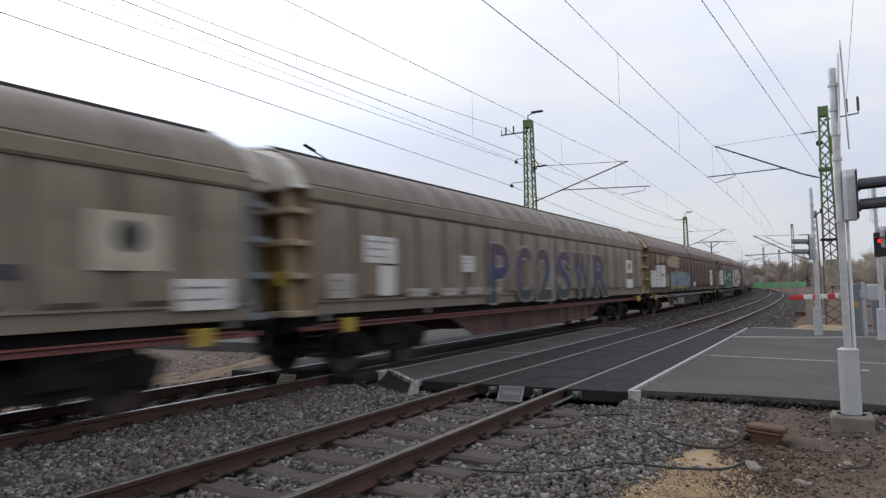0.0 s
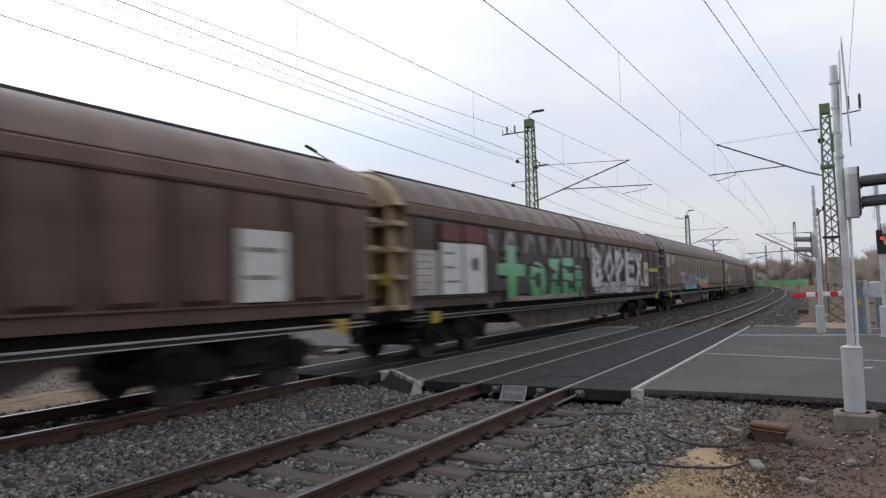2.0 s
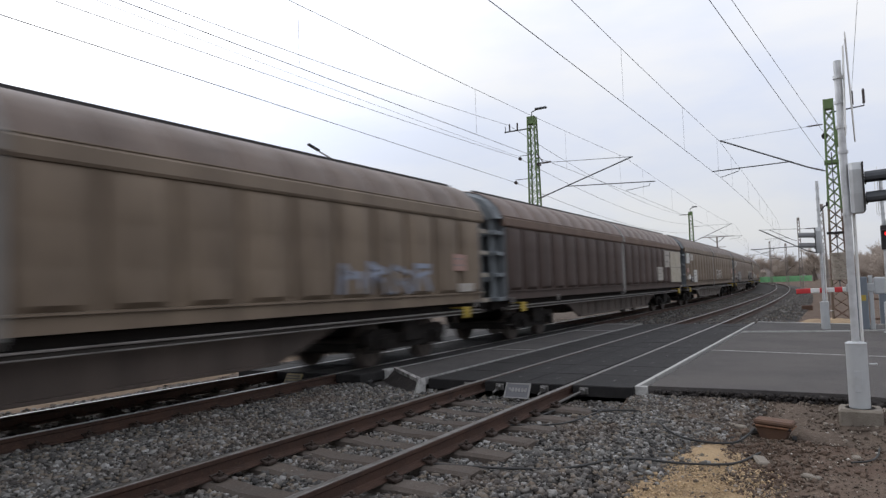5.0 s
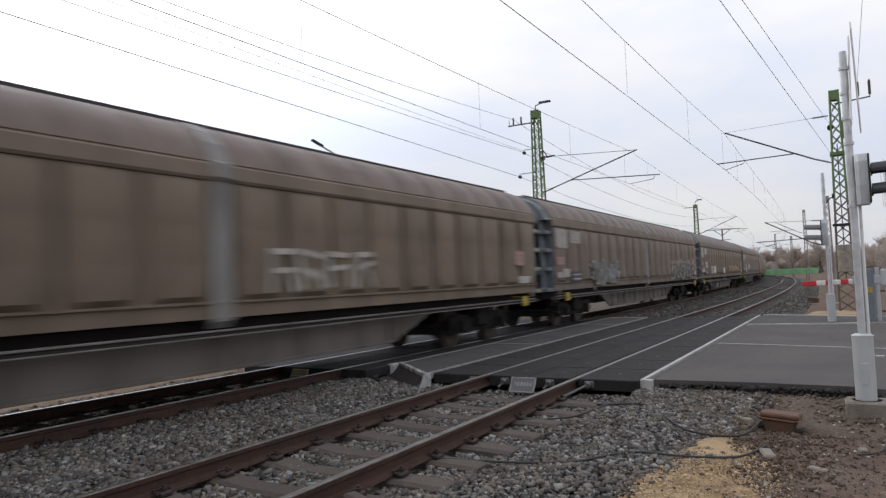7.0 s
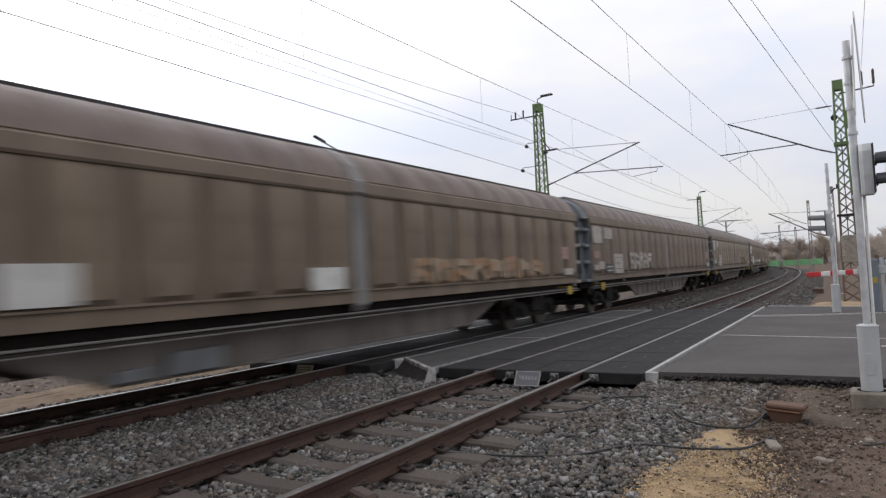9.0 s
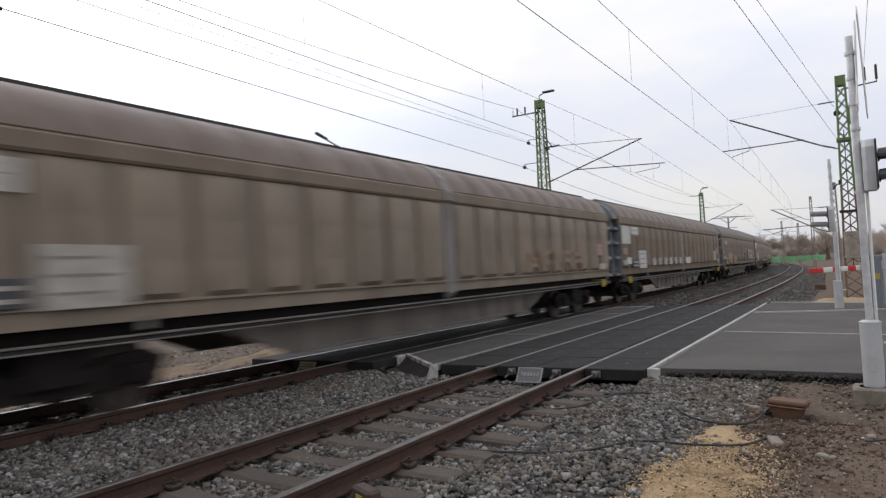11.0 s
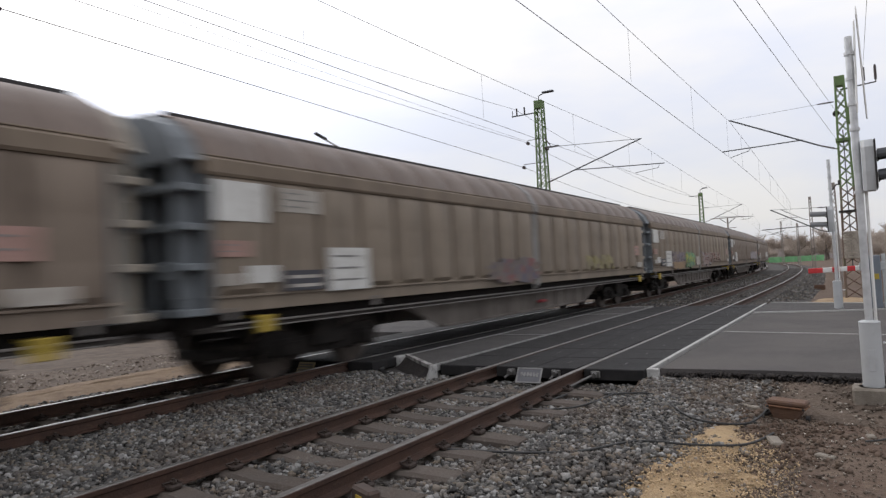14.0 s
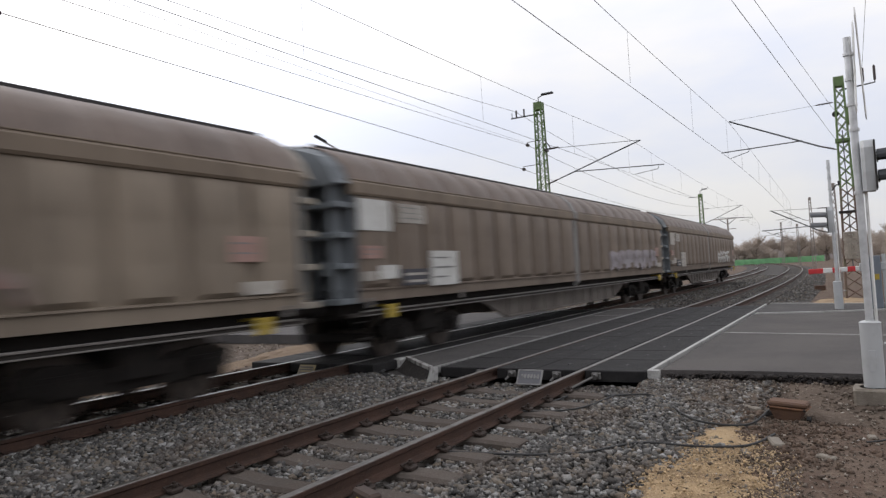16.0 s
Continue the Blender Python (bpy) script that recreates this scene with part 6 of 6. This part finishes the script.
# second beige wagon
g = wag[1]
placard(g, 1.16, 2.16, 2.1, 2.58, C_wht, "white placard", 3)
placard(g, 1.6, 2.12, 1.52, 2.06, C_wht, "white placard", 0)
placard(g, 0.12, 0.82, 1.5, 1.9, C_pale, "", 2)
placard(g, 4.85, 5.45, 1.98, 2.34, C_wht, "", 3)
for u in (2.6, 3.9, 5.1, 6.1):
    placard(g, u, u + 0.75, 1.48, 1.64, C_pale, "", 1)
C_mist = material("pale_spray_rim", (0.33, 0.3, 0.275), 0.7, spots=[((0.22, 0.19, 0.16), 3, 0.4, 0.6, 0.8)])
violet = fade("graffiti_violet_teal", (0.012, 0.028, 0.03), (0.075, 0.022, 0.035), 1.35, 2.6, (0.022, 0.024, 0.095))
for ch, a_, b_ in (("P", 6.2, 7.5), ("C", 7.75, 8.95), ("2", 9.25, 10.5), ("S", 10.9, 12.2), ("W", 12.35, 14.25), ("R", 14.45, 16.3)):
    letters(g, ch, a_, b_, 1.26, 2.68, violet, C_mist, 0.028)
placard(g, 18.9, 19.8, 2.1, 2.6, C_wht, "white panel with a black disc")
disc(g, 19.35, 2.35, 0.16)
placard(g, 18.9, 19.85, 1.5, 1.85, C_wht, "white placard", 0)
# brown wagon with pale panels
g = wag[2]
placard(g, -0.16, 0.87, 1.5, 2.24, C_wht, "white lettered panel", 6)
placard(g, 1.03, 1.91, 1.5, 2.5, C_wht, "white lettered panel", 5)
placard(g, 2.07, 3.06, 1.5, 2.52, C_wht, "white panel", 1)
placard(g, 1.03, 1.87, 2.6, 2.97, C_tan, "tan repainted patch")
placard(g, 2.09, 3.03, 2.68, 2.97, C_tan, "tan repainted patch")
blob(g, 3.4, 7.35, 2.4, 3.1, spray("graffiti_cream", [(0.27, 0.215, 0.14), (0.38, 0.35, 0.3), (0.15, 0.085, 0.055), (0.3, 0.2, 0.08)]), 1, 11)
blob(g, 3.3, 4.05, 1.45, 2.15, spray("graffiti_olive", [(0.24, 0.2, 0.06), (0.1, 0.07, 0.04)], 5), 2, 5)
blob(g, 4.1, 10.4, 1.27, 2.36, spray("graffiti_yellow_rim", [(0.17, 0.16, 0.06), (0.09, 0.085, 0.04)]), 3, 13)
for i in range(6):
    blob(g, 4.25 + i * 1.0, 5.3 + i * 1.0, 1.44, 2.26, spray("graffiti_blue", [(0.11, 0.18, 0.225), (0.055, 0.09, 0.125), (0.09, 0.065, 0.14), (0.17, 0.27, 0.31)]), 10 + i, 4, 1)
placard(g, 18.5, 19.45, 1.5, 2.52, C_wht, "white panel", 2)
placard(g, 11.5, 12.1, 1.48, 1.72, C_wht, "")
# blackened wagon with green and white letters
g = wag[3]
placard(g, -0.1, 0.79, 1.5, 2.4, C_pale, "pale lettered panel", 6)
placard(g, 0.98, 1.89, 1.5, 2.58, C_wht, "white lettered panel", 3)
placard(g, 2.02, 3.02, 1.5, 2.6, C_wht, "white panel with a black disc")
disc(g, 2.52, 2.15, 0.17)
placard(g, 0.98, 1.9, 2.64, 2.98, C_rust, "dull red patch")
placard(g, 2.03, 3.05, 2.66, 2.98, C_rust, "dull red patch")
blob(g, 3.2, 10.6, 1.27, 2.85, spray("graffiti_black", [(0.022, 0.02, 0.02), (0.045, 0.038, 0.034)]), 21, 12, 0, "", 0.22)
mint, soot = fade("graffiti_green", (0.045, 0.27, 0.07), (0.2, 0.42, 0.27), 1.4, 2.2), material("graffiti_black_rim", (0.02, 0.018, 0.018), 0.6)
for ch, a_, b_, top_ in (("o", 5.6, 7.05, 2.3), ("z", 7.15, 8.2, 2.4), ("E", 8.35, 9.4, 2.45), ("R", 9.5, 10.4, 2.25)):
    letters(g, ch, a_, b_, 1.28, top_, mint, soot, 0.035, 2)
# the first letter is a straight-barred cross
cross_t = [(4.25, 1.24), (4.85, 1.24), (4.85, 1.82), (5.4, 1.8), (5.42, 2.12), (4.85, 2.14), (4.8, 2.62), (4.3, 2.6), (4.28, 2.14), (3.7, 2.12), (3.68, 1.84), (4.27, 1.82)]
part("graffiti", Shape().prism(cross_t, FACE - 0.006, FACE + 0.03), mint, g)
part("graffiti", Shape().prism([(4.55 + (x - 4.55) * 1.1, 1.92 + (z - 1.92) * 1.1) for x, z in cross_t], FACE, FACE + 0.03), soot, g)
letters(g, "BOPEX", 11.2, 18.4, 1.55, 2.86, spray("graffiti_white", [(0.5, 0.5, 0.51), (0.38, 0.38, 0.4), (0.12, 0.115, 0.115)], 2.6), material("graffiti_grey_rim", (0.1, 0.095, 0.095), 0.6), 0.04, 1)
blob(g, 11.0, 18.3, 1.27, 1.75, spray("graffiti_white_low", [(0.45, 0.45, 0.46), (0.3, 0.3, 0.32), (0.14, 0.13, 0.13)]), 23, 15)
r_ = random.Random(8)
haze = spray("graffiti_spray_haze", [(0.24, 0.235, 0.235), (0.1, 0.09, 0.085)], 2)
for i in range(22):
    u = 3.5 + i * 0.68
    lean = r_.uniform(-0.35, 0.35)
    part("graffiti", Shape().sweep([(u - 0.07, 2.45), (u + 0.07, 2.45), (u + lean + 0.16, 2.98), (u + lean - 0.12, 2.95)], [lambda p: (p[0], FACE - 0.004, p[1]), lambda p: (p[0], FACE + 0.03, p[1])]), haze, g)
strokes(g, 5.6, 10.3, 1.34, 2.3, 4, material("graffiti_black_line", (0.018, 0.017, 0.017), 0.6), 81, 0.07, 4)
blob(g, 4.0, 10.2, 1.25, 1.4, spray("graffiti_dull_pink", [(0.3, 0.17, 0.2), (0.06, 0.05, 0.05), (0.1, 0.26, 0.12)], 2.5), 82, 11, 3)
placard(g, 18.6, 19.3, 1.5, 2.52, C_cream, "cream panel with a black disc")
disc(g, 18.95, 2.1, 0.14)
placard(g, 19.5, 21.2, 2.12, 2.27, material("yellow_lettering", (0.36, 0.33, 0.04), 0.7), "yellow lettering bar")
# tan wagon with pink and blue pieces
g = wag[4]
placard(g, -0.15, 0.73, 2.4, 3.0, C_pale, "dusty white placard", 0)
placard(g, -0.1, 0.63, 1.5, 2.05, C_tan, "faded label", 2)
placard(g, 1.1, 1.9, 2.6, 2.95, C_pale, "", 3)
blob(g, 3.3, 9.5, 1.22, 2.24, spray("graffiti_pink", [(0.36, 0.15, 0.25), (0.46, 0.25, 0.34)]), 31, 3, 0, "", 0.2)
for i, cols in enumerate(([(0.05, 0.17, 0.19), (0.09, 0.07, 0.2), (0.12, 0.36, 0.36)], [(0.24, 0.03, 0.07), (0.2, 0.07, 0.15)], [(0.04, 0.2, 0.11), (0.35, 0.24, 0.06)], [(0.03, 0.07, 0.2), (0.03, 0.18, 0.2)], [(0.05, 0.12, 0.2), (0.2, 0.08, 0.22), (0.1, 0.3, 0.3)])):
    m_ = spray("graffiti_piece", cols, 4)
    strokes(g, 4.5 + i * 0.85, 5.35 + i * 0.85, 1.36, 2.14, 1, m_, 70 + i, 0.26, 1)
blob(g, 4.3, 9.0, 1.24, 1.42, spray("graffiti_teal", [(0.1, 0.36, 0.34), (0.06, 0.2, 0.22)]), 33, 9, 3)
blob(g, 9.2, 13.7, 1.27, 2.1, spray("graffiti_green_rim", [(0.16, 0.36, 0.13), (0.1, 0.3, 0.2)]), 34, 5)
blob(g, 9.8, 13.2, 1.78, 2.16, spray("graffiti_deep_blue", [(0.02, 0.05, 0.15), (0.06, 0.18, 0.36), (0.02, 0.02, 0.05)]), 35, 9, 1)
blob(g, 9.7, 13.3, 1.5, 1.78, spray("graffiti_amber", [(0.42, 0.27, 0.05), (0.4, 0.16, 0.06)]), 36, 9, 2)
blob(g, 9.7, 13.3, 1.25, 1.52, spray("graffiti_rose", [(0.38, 0.1, 0.14), (0.3, 0.14, 0.2)]), 37, 9, 3)
# the rest of the train
usual_marks(5, C_pale)
strokes(wag[5], 16.2, 19.3, 1.5, 2.1, 4, spray("graffiti_faint_blue", [(0.22, 0.25, 0.32), (0.14, 0.13, 0.13)]), 5, 0.1)
g = wag[6]
placard(g, 17.7, 18.75, 2.2, 2.98, C_pale, "grey placard with pink writing", 2)
placard(g, 18.95, 21.35, 1.5, 2.98, C_cream, "large cream panels")
part("joint", Shape().box(18.95, 21.35, FACE - 0.004, FACE, low(2.2), low(2.225)), M_ink, g)
part("joint", Shape().box(20.1, 20.13, FACE - 0.004, FACE, low(1.5), low(2.98)), M_ink, g)
placard(g, 16.2, 17.2, 1.6, 2.2, C_pale, "", 3)
usual_marks(7, C_wht)
strokes(wag[7], 11.5, 14.2, 1.55, 2.2, 4, C_pale, 7, 0.09)
usual_marks(8, C_pale, True, False)
blob(wag[8], 2.7, 6.5, 1.27, 2.2, spray("graffiti_grey", [(0.13, 0.13, 0.125), (0.27, 0.26, 0.25), (0.06, 0.055, 0.05)], 3.2), 41, 7)
blob(wag[8], 14.6, 21.2, 1.27, 2.3, spray("graffiti_grey_pink", [(0.28, 0.25, 0.22), (0.1, 0.09, 0.08), (0.27, 0.18, 0.17), (0.15, 0.19, 0.13)], 3.0), 42, 9)
strokes(wag[8], 15.0, 20.8, 1.5, 2.2, 6, spray("graffiti_ash", [(0.2, 0.18, 0.15), (0.1, 0.1, 0.095), (0.27, 0.235, 0.19)], 3), 43, 0.16)
strokes(wag[8], 15.3, 20.6, 1.35, 2.1, 7, C_stripe, 48, 0.07, 3)
usual_marks(9, C_pale, True, False)
placard(wag[9], 1.24, 2.2, 1.84, 2.2, C_pale, "grey card", 1)
placard(wag[9], 3.5, 4.4, 1.5, 1.95, C_pale, "white card", 0)
placard(wag[9], 4.75, 5.6, 1.5, 1.95, C_wht, "white card", 0)
placard(wag[9], 9.4, 10.2, 1.5, 1.85, C_wht, "white card", 0)
strokes(wag[9], 12.2, 18.8, 1.5, 2.0, 8, spray("graffiti_dull_orange", [(0.28, 0.16, 0.085), (0.3, 0.24, 0.17)], 3), 44, 0.15)
usual_marks(10, C_pale)
strokes(wag[10], 4.2, 7.5, 1.55, 2.2, 5, C_pale, 45, 0.13)
usual_marks(11, C_pale)
strokes(wag[11], 14.5, 18.8, 1.5, 2.1, 5, spray("graffiti_dim_orange", [(0.2, 0.125, 0.075), (0.23, 0.18, 0.13)], 3), 46, 0.12)
usual_marks(12, C_wht, False)
placard(wag[12], -0.15, 0.95, 2.36, 3.0, C_wht, "white route placard", 0)
placard(wag[12], 1.13, 2.1, 2.72, 3.0, C_wht, "white placard with rounded top", 1)
placard(wag[12], 1.13, 2.1, 2.64, 2.72, C_tan, "tan strip under the placard")
placard(wag[12], 19.2, 19.9, 1.6, 2.15, C_pale, "", 2)
for i in range(6):
    blob(wag[12], 4.2 + i * 1.05, 4.8 + i * 1.05, 1.5, 1.85, C_pale, 47 + i, 4, 0)
blob(wag[12], 10.9, 12.3, 1.5, 1.85, C_wht, 59, 6)
usual_marks(13, C_pale, False, False)
placard(wag[13], 0.95, 2.0, 2.6, 2.83, C_pale, "", 2)
blob(wag[13], 1.0, 2.2, 1.27, 1.6, spray("graffiti_lime", [(0.18, 0.2, 0.06), (0.2, 0.19, 0.09)]), 61, 5)
blob(wag[13], 2.0, 5.2, 1.27, 2.12, spray("graffiti_orange", [(0.25, 0.095, 0.042), (0.19, 0.075, 0.04), (0.24, 0.19, 0.14)], 2.5), 62, 7)
strokes(wag[13], 2.3, 4.4, 1.55, 1.95, 3, C_pale, 63, 0.1)
blob(wag[13], 5.2, 7.4, 1.27, 1.9, spray("graffiti_yellow_green", [(0.2, 0.19, 0.07), (0.17, 0.13, 0.08)], 3), 64, 6)
strokes(wag[13], 11.6, 14.6, 1.5, 2.15, 4, spray("graffiti_dark_grey", [(0.06, 0.058, 0.06), (0.22, 0.21, 0.2)], 4), 65, 0.17)
blob(wag[13], 15.3, 15.9, 1.6, 2.3, spray("graffiti_brick", [(0.25, 0.05, 0.035), (0.18, 0.07, 0.05)]), 66, 4)
strokes(wag[13], 15.8, 19.3, 1.52, 2.35, 4, spray("graffiti_chalk", [(0.36, 0.32, 0.28), (0.26, 0.22, 0.2)], 4), 67, 0.24)
usual_marks(14, C_wht)
blob(wag[14], 7.6, 11.0, 1.27, 1.95, spray("graffiti_blue_red", [(0.11, 0.09, 0.085), (0.21, 0.055, 0.05), (0.09, 0.085, 0.12), (0.16, 0.125, 0.1)], 2.2), 68, 8)
strokes(wag[14], 14.6, 17.4, 1.5, 2.0, 4, spray("graffiti_straw", [(0.24, 0.21, 0.095), (0.18, 0.15, 0.09)], 3), 69, 0.16)
usual_marks(15, C_wht)
blob(wag[15], 3.0, 6.4, 1.27, 2.15, spray("graffiti_purple", [(0.13, 0.11, 0.12), (0.08, 0.065, 0.06), (0.16, 0.13, 0.15)], 3), 71, 8)
blob(wag[15], 3.2, 6.4, 1.27, 1.66, spray("graffiti_gold", [(0.25, 0.165, 0.085), (0.2, 0.13, 0.07)]), 72, 8, 2)
strokes(wag[15], 3.4, 6.2, 1.6, 2.1, 4, spray("graffiti_lilac", [(0.17, 0.145, 0.18), (0.21, 0.16, 0.1)], 4), 73, 0.13)
blob(wag[15], 6.3, 9.0, 1.27, 2.15, spray("graffiti_mint", [(0.09, 0.24, 0.14), (0.24, 0.26, 0.1), (0.06, 0.09, 0.06)], 3.2), 74, 7)
strokes(wag[15], 6.6, 8.8, 1.55, 2.05, 3, spray("graffiti_yellow", [(0.34, 0.34, 0.08), (0.1, 0.3, 0.15)], 4), 75, 0.14)
placard(wag[15], 9.25, 10.2, 1.42, 1.85, C_pale, "dusty pale patch")
blob(wag[15], 10.9, 14.4, 1.27, 2.15, spray("graffiti_grey_rose", [(0.25, 0.2, 0.18), (0.22, 0.12, 0.1), (0.2, 0.19, 0.21)], 2.4), 79, 8, 0, "", 0.22)
strokes(wag[15], 12.0, 17.6, 1.5, 2.05, 7, spray("graffiti_faint_red", [(0.22, 0.12, 0.1), (0.2, 0.16, 0.14)], 3), 76, 0.12)
usual_marks(16, C_wht)
strokes(wag[16], 13.9, 20.4, 1.5, 2.2, 6, spray("graffiti_lilac_white", [(0.32, 0.29, 0.31), (0.22, 0.19, 0.19)], 2), 77, 0.36)
usual_marks(17, C_pale)
strokes(wag[17], 13.5, 18.6, 1.5, 2.25, 5, C_wht, 78, 0.14)


# ---- what moves: the train runs past ----
def run(t):
    """Metres gone by since the start; the train slows a little."""
    return 21.812 * t - 0.0045 * t * t


def motions():
    for g, k in wagons:
        rows = []
        for i in range(33):
            t = i * 0.5
            s = START + PITCH * k - run(t)
            a, b = on_track(Y_B, s + BOGIE), on_track(Y_B, s + BODY0 + BODY1 - BOGIE)
            d = (b - a).normalized()
            turn = Matrix.Rotation(math.atan2(d.y, d.x), 4, "Z")
            rows.append((t, Matrix.Translation(a - d * BOGIE) @ turn))
        walk(g, rows)
    first = {}
    for ob, x in wheelsets:
        if x not in first:
            walk(ob, [(i / FPS, Matrix.Translation((x, 0, WHEEL_R)) @ Matrix.Rotation(-run(i / FPS) / WHEEL_R, 4, "Y")) for i in range(int(16 * FPS) + 1)])
            first[x] = ob.animation_data
        else:
            ob.rotation_mode = "QUATERNION"
            ob.animation_data_create()
            ob.animation_data.action = first[x].action
            ob.animation_data.action_slot = first[x].action_slot


motions()
